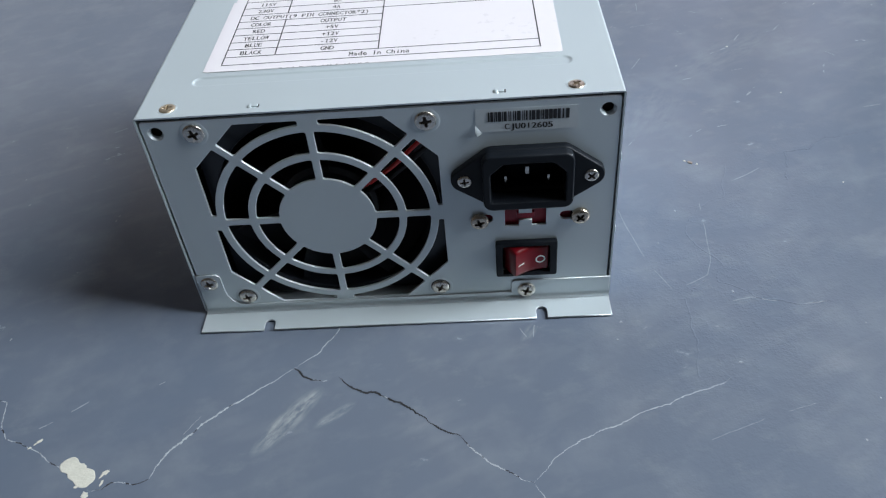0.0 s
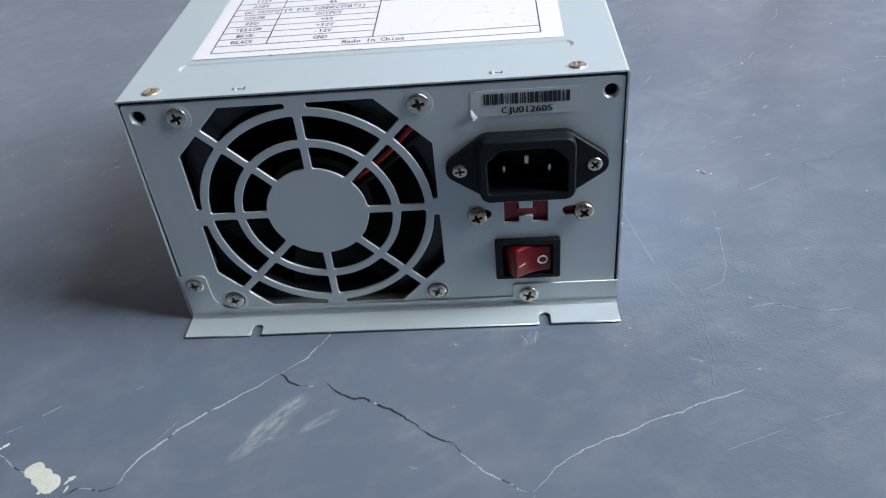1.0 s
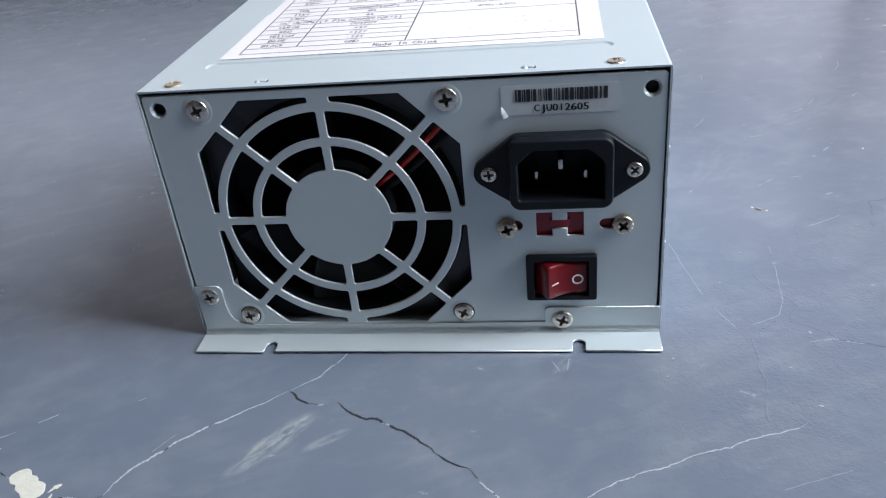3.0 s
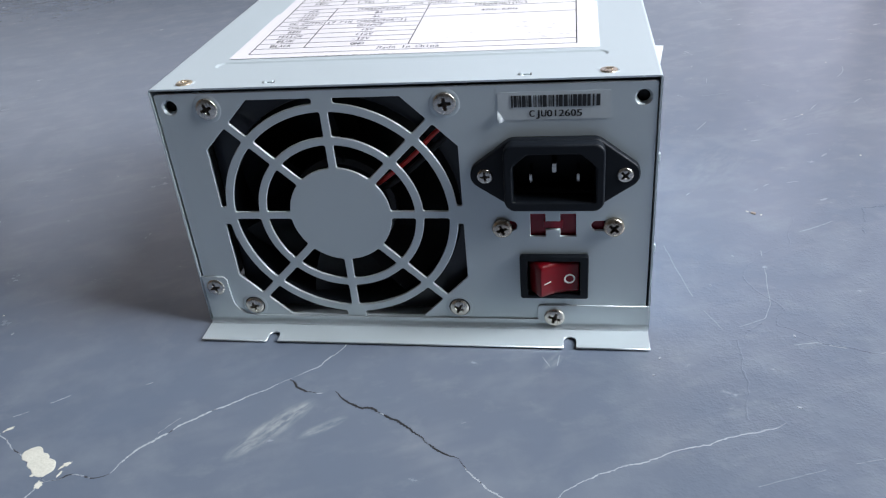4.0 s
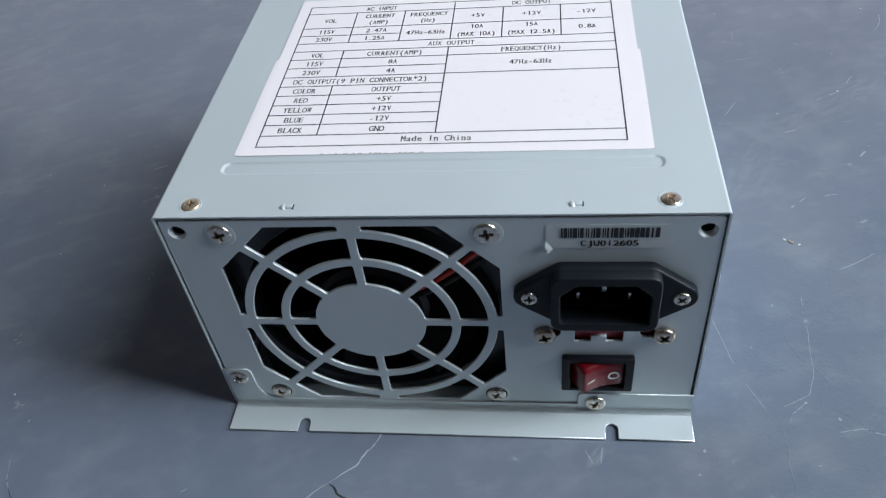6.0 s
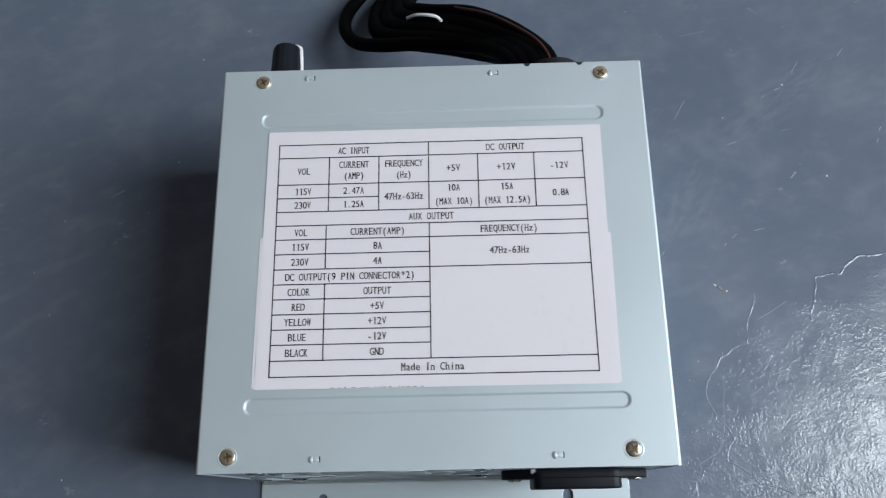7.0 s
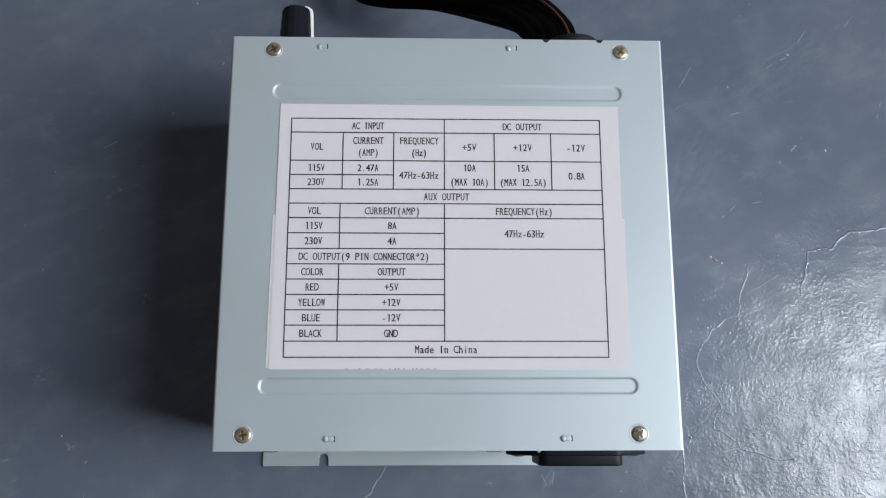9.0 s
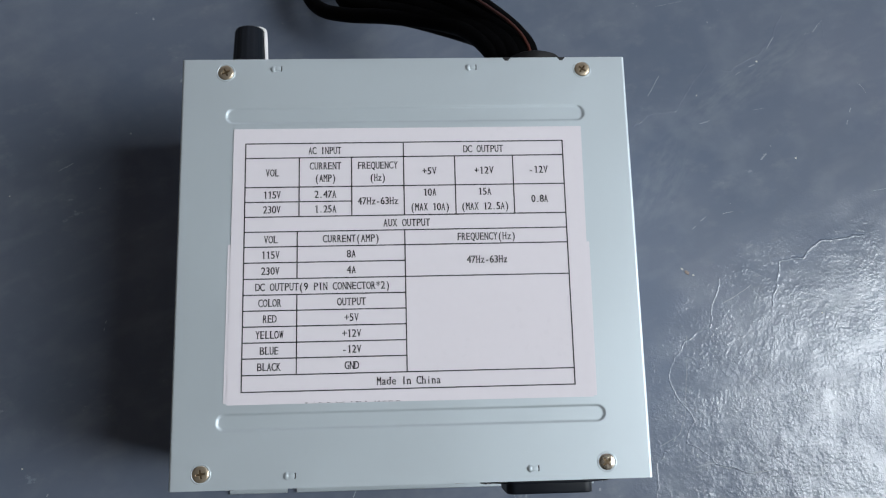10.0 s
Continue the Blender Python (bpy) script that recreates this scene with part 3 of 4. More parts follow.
cover = part("cover", bm, STEEL, psu, "bent sheet-steel cover with two pressed grooves")

for x, y, turn in ((-66.0, 5.0, 10), (60.8, 5.2, 40), (-61.2, 136.3, 25), (60.3, 136.6, 50)):
    plated = x > 0 and y < 50
    screw(BRIGHT if plated else COVER, (x, y, TOP), Matrix(), turn, psu, "yellow-plated cross-head cover screw")
    bm = lathe([(2.7, 0.0), (2.9, 0.1), (3.1, 0.06), (3.3, -0.1)], 36, None, Matrix.Translation((x, y, TOP)))
    part("screw_boss", bm, STEEL, cover)

# lanced tabs in the cover
for x, y in ((-38.4, 3.8), (37.6, 3.8), (-44.0, 137.5), (22.2, 137.6)):
    # black block drawn for the shadow and slot beside the tab
    part("tab_slot_shade", solid_box((0.5, 1.8, 0.2), (x + 1.45, y, TOP), 0.06), SHADE, cover)
    bm = solid_box((2.0, 1.5, 0.6), (x + 0.3, y, TOP + 0.15), 0.25)
    part("lanced_tab", bm, STEEL, cover)
    bump = lathe([(0, 0.55), (0.6, 0.48), (1.0, 0.25), (1.3, -0.1)], 20, None, Matrix.Translation((x - 1.2, y, TOP)) @ Matrix.Diagonal((0.85, 1, 1, 1)))
    part("lanced_tab", bump, STEEL, cover)

# tray under and behind
bm = solid_box((148.0, 138, 1.0), (0, 70, 0.5), 0.1)
part("bottom_plate", bm, STEEL, psu)
bm = solid_box((148.0, 1.0, 85.4), (0, DEEP - 0.8, 43.6), 0.1)
part("back_panel", bm, STEEL, psu)
# the sheet is uncut; black plates paint in the dark of two notches
for x in (34.3, 53.2):
    plate("edge_notch_shade", [[(x - 1.5, DEEP + 0.1), (x - 0.5, DEEP - 1.1), (x + 0.5, DEEP - 1.1), (x + 1.5, DEEP + 0.1)]], 0.5, SHADE, cover, lie(TOP + 0.03))

# mounting bracket: upright strip with a tab, and a flange lying on the floor
strip = [(-75.6, 0.2), (75.4, 0.2), (75.4, 9.9), (40.9, 9.9), (40.1, 9.4), (39.8, 8.6), (39.7, 4.2), (-58.5, 3.9)]
strip += [(-62.2, 4.6), (-64.6, 6.2), (-66.0, 8.8), (-66.4, 12.0), (-66.5, 18.6), (-67.6, 19.8), (-75.6, 19.9)]
bracket = plate("mounting_bracket", [[(x, max(z, 2.2)) for x, z in strip]], 0.55, STEEL, psu, on_face(-0.3), "L-shaped steel mounting bracket with a slotted floor flange", 0.15, rim=RIM)


def notch(x, r, y0, y1):
    return [(x - r, y0), (x - r, y1 - r)] + [(x - r * math.cos(math.pi * i / 10), y1 - r + r * math.sin(math.pi * i / 10)) for i in range(1, 10)] + [(x + r, y1 - r), (x + r, y0)]


flange = [(-75.8, -11.0)] + notch(-50.3, 1.9, -11.0, -6.0) + notch(50.2, 2.0, -11.0, -5.5) + [(75.4, -11.0), (75.4, -1.7), (-75.8, -1.7)]
plate("flange", [flange], 0.6, STEEL, bracket, lie(1.15), "", 0.15, rim=RIM)
bm = bmesh.new()
arc = [(-1.72 + 1.42 * math.sin(radians(a)), 2.57 - 1.42 * math.cos(radians(a))) for a in range(0, 91, 15)]
cols = [[bm.verts.new((x, y, z)) for x in (-75.7, 75.4)] for y, z in arc]
for a, c in zip(cols, cols[1:]):
    bm.faces.new((a[0], a[1], c[1], c[0]))
bmesh.ops.solidify(bm, geom=bm.faces[:], thickness=0.4)
part("bend", bm, STEEL, bracket)
screw(FLAT, (-71.2, -0.32, 15.6), FACE, 15, bracket, "nickel-plated cross-head bracket screw")
screw(BRACKET, (45.2, -0.4, 5.3), FACE, 70, bracket, "nickel-plated cross-head bracket screw")

# fan behind the grille
fan = new("fan")
fan.parent = psu
tagged(fan, "black plastic axial fan behind the grille")
plate("fan_frame", [rect(FX - 40, FZ - 40, FX + 40, FZ + 40, 3), circle(FX, FZ, 38.3, 64)], 20, FANBLACK, fan, on_face(6.0), "", 0.4)
part("fan_hub", lathe([(0, 0), (15.5, 0), (17, -1.5), (17, -18), (0, -18)], 48, None, Matrix.Translation((FX, 5.5, FZ)) @ FACE), FANBLACK, fan)
for i in range(7):
    bm = bmesh.new()
    cols = []
    for s in range(9):
        r = 16.5 + (37 - 16.5) * s / 8
        row = []
        for q in range(7):
            a = 2 * math.pi * i / 7 + radians(12 * s / 8) + radians((q / 6 - 0.5) * (44 + 4 * s / 8))
            row.append(bm.verts.new((FX + r * math.cos(a), 6.5 + 13 * q / 6 + 1.5 * math.sin(math.pi * q / 6), FZ + r * math.sin(a))))
        cols.append(row)
    for a, c in zip(cols, cols[1:]):
        for q in range(6):
            bm.faces.new((a[q], a[q + 1], c[q + 1], c[q]))
    bmesh.ops.solidify(bm, geom=bm.faces[:], thickness=0.9)
    part("fan_blade", bm, FANBLACK, fan)
part("red_wire", tube(glide([(15.5, 2.6, 75), (10, 2.4, 70.5), (2, 2.6, 62.5), (-7, 4.0, 55), (-12, 8, 50)]), 0.75), REDWIRE, fan, "red insulated fan wire")
part("black_wire", tube(glide([(17.5, 3.0, 73), (12, 2.8, 68.0), (4, 3.0, 60.5), (-5, 4.4, 53), (-12, 8, 48)]), 0.9), RUBBER, fan, "black insulated fan wire")
# added black sheet that keeps the inside dark behind the grille
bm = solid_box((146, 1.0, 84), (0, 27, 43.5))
part("interior_shade_sheet", bm, SHADE, psu)

# mains inlet
inlet = new("power_inlet")
inlet.parent = psu
tagged(inlet, "black plastic three-pin mains inlet with mounting ears")
IX, IZ = 45.5, 58.8
ear = []
for x, a0 in ((20.4, -60), (-20.4, 120)):
    ear += [(IX + x + 4.4 * math.cos(radians(a0 + 120 * i / 10)), IZ + 4.4 * math.sin(radians(a0 + 120 * i / 10))) for i in range(11)]
    ear += [(IX + (12.8 if x > 0 else -12.8), IZ + (11.4 if x > 0 else -10.6)), (IX - (12.8 if x > 0 else -12.8), IZ + (11.4 if x > 0 else -10.6))]
ear = fillet(ear, {11: 1.5, 12: 1.5, 24: 1.5, 25: 1.5})
cav = [(IX - 12, IZ - 7.4), (IX + 12, IZ - 7.4), (IX + 12, IZ + 4.0), (IX + 7.8, IZ + 8.0), (IX - 7.8, IZ + 8.0), (IX - 12, IZ + 4.0)]
cav_round = fillet([Vector(p).lerp(Vector(cav[(i + 1) % 6]), k / 4).to_tuple() for i, p in enumerate(cav) for k in range(4)], {4 * i: 0.8 for i in range(6)})
plate("ear_plate", [ear, rect(IX - 12.6, IZ - 8.2, IX + 12.6, IZ + 8.8)], 3.1, BLACK, inlet, on_face(-2.9), "", 0.5)
plate("shroud", [rect(IX - 14.6, IZ - 10.4, IX + 14.6, IZ + 11.2, 3.2), cav_round], 7.0, BLACK, inlet, on_face(-6.2), "", 0.6)
part("socket_floor", solid_box((26, 1, 18), (IX, 8, IZ)), BLACK, inlet)
plate("socket_wall", [rect(IX - 13.2, IZ - 8.6, IX + 13.2, IZ + 9.2), cav_round], 8.0, BLACK, inlet, on_face(0.5))
for dx, dz, wide, high in ((-7, -2.4, 1.0, 3.0), (0, 1.0, 1.4, 3.2), (7, -2.4, 1.0, 3.0)):
    part("pin", solid_box((wide, 8.6, high), (IX + dx, 4.2, IZ + dz), 0.4), PIN, inlet, "plated contact pin")
for x in (-20.4, 20.4):
    screw(SMALL, (IX + x, -2.8, IZ), FACE, 25 + x, inlet, "nickel-plated cross-head screw")

for z in (62, 31):  # small pressed lugs near the front edge of the cover's side
    part("side_lug", solid_box((0.9, 1.4, 2.4), (W2 + 0.25 + 0.8 * flare * (75 - z) / 75, 2.2, z), 0.2), STEEL, cover)

# voltage selector behind its window
selector = new("voltage_selector")
selector.parent = psu
tagged(selector, "dark red voltage selector behind an H-shaped window")
part("selector_body", solid_box((30, 4, 13), (45.5, 3.9, 40.0), 0.4), DARKRED, selector)
part("selector_slider", solid_box((6.0, 1.2, 2.6), (45, 1.5, 40.0), 0.3), DARKRED, selector)
screw(TAN, (29.3, -0.1, 39.4), FACE, 20, selector, "tarnished cross-head screw")
screw(TAN, (63.4, -0.1, 39.8), FACE, 50, selector, "tarnished cross-head screw")

# rocker switch
switch = new("rocker_switch")
switch.parent = psu
tagged(switch, "red translucent rocker switch in a black bezel")
plate("bezel", [rect(34.4, 13.6, 56.0, 29.7, 0.8), rect(36.9, 15.1, 53.4, 27.8, 0.4)], 2.2, BLACK, switch, on_face(-1.8), "black plastic bezel", 0.35)
part("bezel_well", solid_box((18, 6, 15), (45.1, 6.0, 21.5)), BLACK, switch)
profile = [(53.0, 3.0), (53.0, -0.6), (52.4, -1.0), (49.5, -1.25), (46.5, -1.9), (43.8, -3.1), (42.0, -4.3), (41.3, -4.7), (40.6, -4.4), (38.8, -2.0), (37.2, 0.2), (37.2, 3.0)]
bm = bmesh.new()
rings = []  # the face rolls over at its upper and lower ends
for z, back in ((15.4, 1.5), (15.6, 0.85), (16.0, 0.35), (16.6, 0.08), (17.4, 0.0), (25.5, 0.0), (26.3, 0.08), (26.9, 0.35), (27.3, 0.85), (27.5, 1.5)):
    rings.append([bm.verts.new((x, y + (back if y < 1 else 0), z)) for x, y in profile])
bm.faces.new(rings[0])
bm.faces.new(rings[-1])
for a, c in zip(rings, rings[1:]):
    for i in range(len(profile)):
        k = (i + 1) % len(profile)
        bm.faces.new((a[i], a[k], c[k], c[i]))
rocker = part("rocker", bm, RED, switch, "red translucent rocker")


def rocker_y(x):
    for (x1, y1), (x0, y0) in zip(profile, profile[1:]):
        if x0 <= x <= x1:
            return y0 + (y1 - y0) * (x - x0) / (x1 - x0)
    return -1.0


def on_rocker(loops, name):
    mesh = plate_mesh(loops, 0.12)
    for v in mesh.vertices:
        x, z, h = v.co
        v.co = (x * MM, (rocker_y(x) - 0.12 - h) * MM, z * MM)
    return link(name, mesh, WHITE, rocker, "white painted mark", False)


on_rocker([circle(50.1, 21.2, 1.75, 32), circle(50.1, 21.2, 1.25, 32)], "off_mark")
on_rocker([[(42.2, 20.55), (44.3, 20.95), (44.3, 21.32), (42.2, 20.92)]], "on_mark")

# barcode sticker on the front
sticker = plate("barcode_sticker", [rect(29.6, 75.2, 61.3, 83.6, 0.7)], 0.12, FILM, psu, on_face(0.15), "silver barcode sticker with a lifted corner")
rng = random.Random(7)
x = 33.5
while x < 58.2:
    w = rng.choice((0.3, 0.5, 0.5, 0.9, 1.1))
    plate("barcode_bar", [rect(x, 79.1, x + w, 82.6)], 0.02, INK, sticker, on_face(0.0), "", 0, False)
    x += w + rng.choice((0.2, 0.24, 0.3, 0.55))
letters("printed_code", "CJU012605", 46.0, 77.2, 2.9, 15.0, INK, sticker, on_face(0.0), 0.2)
bm = bmesh.new()
curl = []
for k in range(6):  # the corner rolls up off the sheet
    u = k / 5
    a, c = Vector((29.55, 0.0, 78.2)).lerp(Vector((29.4, -0.7, 75.3)), u), Vector((31.5, 0.0, 75.15)).lerp(Vector((30.4, -1.0, 74.9)), u)
    lift = Vector((0, -0.75 * math.sin(u * math.pi * 0.6), 0))
    curl.append([bm.verts.new(a + lift * 0.6), bm.verts.new(a.lerp(c, 0.5) + lift), bm.verts.new(c + lift * 0.5)])
for a, c in zip(curl, curl[1:]):
    for k in range(2):
        bm.faces.new((a[k], a[k + 1], c[k + 1], c[k]))
bmesh.ops.solidify(bm, geom=bm.faces[:], thickness=0.06)
part("lifted_corner", bm, FILM, sticker, "curled silver corner")

# rating label on the cover
label = plate("rating_label", [[(-58.6, 25.7), (58.0, 25.5), (58.7, 116.0), (-58.0, 116.2)]], 0.12, PAPER, psu, lie(TOP + 0.22), "white printed paper rating label with a ruled table")
plate("under_label", [[(-59.6, 26.2), (58.9, 25.9), (59.3, 76.0), (-59.2, 77.0)]], 0.08, PAPER, label, lie(TOP + 0.1))
INKED = lie(TOP + 0.26)
COL = (-54.0, -36.3, -19.0, -1.7, 15.4, 34.9, 52.0)
ROW = (111.0, 106.0, 96.0, 91.0, 86.0, 81.0, 76.0, 70.8, 65.5, 60.3, 55.2, 50.1, 45.0, 40.0, 34.8, 29.6)
LOW = -36.8


def rule(x0, y0, x1, y1):
    h = 0.19
    plate("printed_rule", [rect(min(x0, x1) - h, min(y0, y1) - h, max(x0, x1) + h, max(y0, y1) + h)], 0.02, INK, label, INKED, "", 0, False)


def across(i, x0, x1):
    rule(x0, ROW[i], x1, ROW[i])


def down(x, i, j):
    rule(x, ROW[i], x, ROW[j])


for i in (0, 1, 4, 5, 14, 15):
    across(i, COL[0], COL[6])
across(2, COL[0], COL[6])
across(3, COL[0], COL[2])
across(6, COL[0], COL[6])
across(7, COL[0], COL[3])
across(8, COL[0], COL[6])
for i in range(9, 14):
    across(i, COL[0], COL[3])
down(COL[0], 0, 15)
down(COL[6], 0, 15)
down(COL[3], 0, 4)
down(COL[3], 5, 14)
for c in (1, 2, 4, 5):
    down(COL[c], 1, 4)
down(LOW, 5, 8)
down(LOW, 9, 14)


def words(text, x, y, pitch=1.5, size=3.0):
    letters("printed_text", text, x, y, size, pitch * len(text), INK, label, INKED, 0.09, True, 1.18)


def mid(a, c):
    return (a + c) / 2


C01, C12, C23, C34, C45, C56 = (mid(a, c) for a, c in zip(COL, COL[1:]))
R = [mid(a, c) for a, c in zip(ROW, ROW[1:])]
words("AC INPUT", mid(COL[0], COL[3]), R[0], 1.38)
words("DC OUTPUT", mid(COL[3], COL[6]), R[0], 1.5)
words("VOL", C01, R[1])
for text, x in (("CURRENT", C12), ("FREQUENCY", C23)):
    words(text, x, R[1] + 2.2)
words("(AMP)", C12, R[1] - 2.0, 1.4)
words("(Hz)", C23, R[1] - 2.0, 1.3)
for text, x in (("+5V", C34), ("+12V", C45), ("-12V", C56)):
    words(text, x, R[1], 1.65)
for text, x, y in (("115V", C01, R[2]), ("230V", C01, R[3]), ("2.47A", C12, R[2]), ("1.25A", C12, R[3])):
    words(text, x, y, 1.45)
words("47Hz-63Hz", C23, ROW[3], 1.5)
for top, low, x in (("10A", "(MAX 10A)", C34), ("15A", "(MAX 12.5A)", C45)):
    words(top, x, R[2] + 0.2, 1.5)
    words(low, x, R[3] + 0.2, 1.45)
words("0.8A", C56, ROW[3], 1.4)
words("AUX OUTPUT", -1.0, R[4], 1.55)
MIDLOW, RIGHT = mid(LOW, COL[3]), mid(COL[3], COL[6])
for i, left, right in ((5, "VOL", "CURRENT(AMP)"), (6, "115V", "8A"), (7, "230V", "4A"), (9, "COLOR", "OUTPUT"), (10, "RED", "+5V"),
                       (11, "YELLOW", "+12V"), (12, "BLUE", "-12V"), (13, "BLACK", "GND")):
    words(left, mid(COL[0], LOW), R[i])
    words(right, MIDLOW, R[i], 1.55)
words("FREQUENCY(Hz)", RIGHT, R[5], 1.5)
words("47Hz-63Hz", RIGHT, ROW[7], 1.5)
words("DC OUTPUT(9 PIN CONNECTOR*2)", mid(COL[0], COL[3]) - 0.6, R[8], 1.55)
words("Made In China", -1.2, R[14], 1.58)

rng = random.Random(12)
x = -34.0
while x < -4:
    w = rng.uniform(0.4, 1.6)
    plate("faded_print", [rect(x, 25.75, x + w, 25.86 + rng.uniform(0, 0.1))], 0.02, INK, label, INKED, "", 0, False)
    x += w + rng.uniform(0.3, 2.4)

# control knob on the back
knob = new("control_knob")
knob.parent = psu
tagged(knob, "black fluted plastic knob with a white pointer stripe")
KX, KZ = -55.4, 77.0
KM = Matrix.Translation((KX, DEEP, KZ)) @ Matrix.Rotation(radians(-90), 4, "X")
bm = bmesh.new()
rings = []
for r, h in ((6.1, 0.6), (6.1, 2.0), (5.9, 2.4), (5.3, 14.4), (4.9, 15.2)):
    rings.append([bm.verts.new(KM @ Vector(((r - (0.16 if k % 4 == 0 and h > 2 else 0)) * math.cos(2 * math.pi * k / 72), (r - (0.16 if k % 4 == 0 and h > 2 else 0)) * math.sin(2 * math.pi * k / 72), h))) for k in range(72)])
for a, c in zip(rings, rings[1:]):
    for k in range(72):
        bm.faces.new((a[k], a[(k + 1) % 72], c[(k + 1) % 72], c[k]))
bm.faces.new(rings[0])
bm.faces.new(rings[-1])
part("knob_body", bm, BLACK, knob)
part("knob_cap", lathe([(0, 15.6), (4.3, 15.6), (4.8, 15.2), (4.8, 14)], 48, None, KM), CHROME, knob, "bright metal cap")
bm = bmesh.new()
tube([Vector((KX + u, DEEP + v, KZ + 0.8)) for u, v in ((5.9, 2.6), (5.3, 14.2), (5.0, 15.1), (4.2, 15.7), (1.5, 15.9))], 0.85, 8, bm)
part("pointer_stripe", bm, WHITE, knob, "white pointer stripe")
part("shaft", lathe([(3, -1), (3, 1.0), (0, 1.0)], 24, None, KM), NICKEL, knob)

# output leads behind the unit
part("grommet", lathe([(0, -1), (9.5, -1), (10.2, 0.5), (9.8, 2.8), (7.5, 4.0), (0, 4.0)], 40, None, Matrix.Translation((45, DEEP, 77)) @ Matrix.Rotation(radians(-90), 4, "X")), RUBBER, psu, "black rubber cable grommet")
LOW_LEAD = ((34, 139, 76), (31, 148, 75), (25, 160, 65), (15, 171, 52), (-6, 180, 40), (-25, 186, 30), (-37, 193, 22), (-43, 204, 16), (-42, 219, 9), (-30, 236, 5), (-8, 244, 4))
HIGH_LEAD = ((45, 139, 79), (44, 149, 77), (41, 156, 74), (36, 165, 68), (27, 178, 58), (14, 190, 48), (-3, 198, 38), (-12, 209, 26), (-8, 229, 12), (6, 238, 6), (24, 242, 4))
for share, drop, radius, sway in ((0.0, 0, 3.1, 0), (0.26, 2, 4.3, 7), (0.52, 3, 5.0, 5), (0.76, 2, 4.5, 3), (1.0, 0, 2.9, 0), (0.4, 9, 4.0, 9)):
    way = []
    for k, (a, c) in enumerate(zip(LOW_LEAD, HIGH_LEAD)):
        p = Vector(a).lerp(Vector(c), share)
        p.x += sway * min(max(k - 4, 0), 3) / 3
        p.z = max(p.z - drop * min(k / 3, 1), radius)
        way.append(p)
    part("output_lead", tube(glide(way, 10), radius, 14), SLEEVE, psu, "black braided-sleeve output lead")
part("bare_wire", tube(glide([(44.5, 140, 81.5), (43, 149, 80.6), (39, 157, 78), (32.5, 166, 72.5), (22, 179, 62.5), (9, 191, 50)], 10), 0.6, 10), MAROON, psu, "thin dark red output wire")

# white tube laid on the leads to paint in a bright spot
part("lead_bright_spot", tube(glide([(-12, 191, 43), (-8, 189.5, 47.5), (-3, 188, 49.5), (1, 187, 49.5), (3, 186.5, 47)], 6), 0.7, 8), TAPE, psu, "pale strip added for a bright spot among the leads")


# scrap of paper on the floor behind
bm = solid_box((22, 40, 0.3), (0, 0, 0.4), 0.1)
bm.transform(Matrix.Translation((93.6, 271.5, 0)) @ Matrix.Rotation(radians(-8.6), 4, "Z"))
tagged(part("paper_scrap", bm, TAPE, None, "scrap of white paper lying on the floor behind the unit"), category="paper")

# ---- marks on the floor ----
def jagged(points, rough, seed, levels=4):
    """A line through a few turning points, broken up by smaller and smaller random bends."""
    r = random.Random(seed)
    p = [Vector((*q, 0)) for q in points]
    for k in range(levels):
        out = [p[0]]
        for a, c in zip(p, p[1:]):
            way = c - a
            out += [(a + c) / 2 + Vector((-way.y, way.x, 0)) * r.uniform(-rough, rough), c]
        p = out
    return p


def ribbon(points, width, height, seed, broken=0.0, bm=None):
    """A thin uneven strip on the floor along a line, left out here and there."""
    bm = bm or bmesh.new()
    r = random.Random(seed)
    last, gap = None, False
    for i, p in enumerate(points):
        way = (points[min(i + 1, len(points) - 1)] - points[max(i - 1, 0)]).normalized()
        side = Vector((-way.y, way.x, 0))
        w = width * r.uniform(0.5, 1.1) * (0.35 if i in (0, len(points) - 1) else 1)
        shift = side * width * r.uniform(-0.25, 0.25)
        if i % 5 == 0:
            gap = r.random() < broken
        pair = None if gap else (bm.verts.new(p + shift + side * w / 2 + Vector((0, 0, height))), bm.verts.new(p + shift - side * w / 2 + Vector((0, 0, height))))
        if pair and last:
            bm.faces.new((last[0], last[1], pair[1], pair[0]))
        last = pair
    return bm


def strip_along(points, widths, height, seed, bm=None):
    """A thin strip of changing width along a line; no width leaves a gap."""
    bm = bm or bmesh.new()
    r = random.Random(seed)
    last = None
    for i, (p, w) in enumerate(zip(points, widths)):
        way = (points[min(i + 1, len(points) - 1)] - points[max(i - 1, 0)]).normalized()
        side = Vector((-way.y, way.x, 0))
        pair = None
        if w > 0.04:
            p = p + side * r.uniform(-0.16, 0.16)
            pair = (bm.verts.new(p + side * w / 2 + Vector((0, 0, height))), bm.verts.new(p - side * w / 2 + Vector((0, 0, height))))
            if last:
                bm.faces.new((last[0], last[1], pair[1], pair[0]))
        last = pair
    return bm


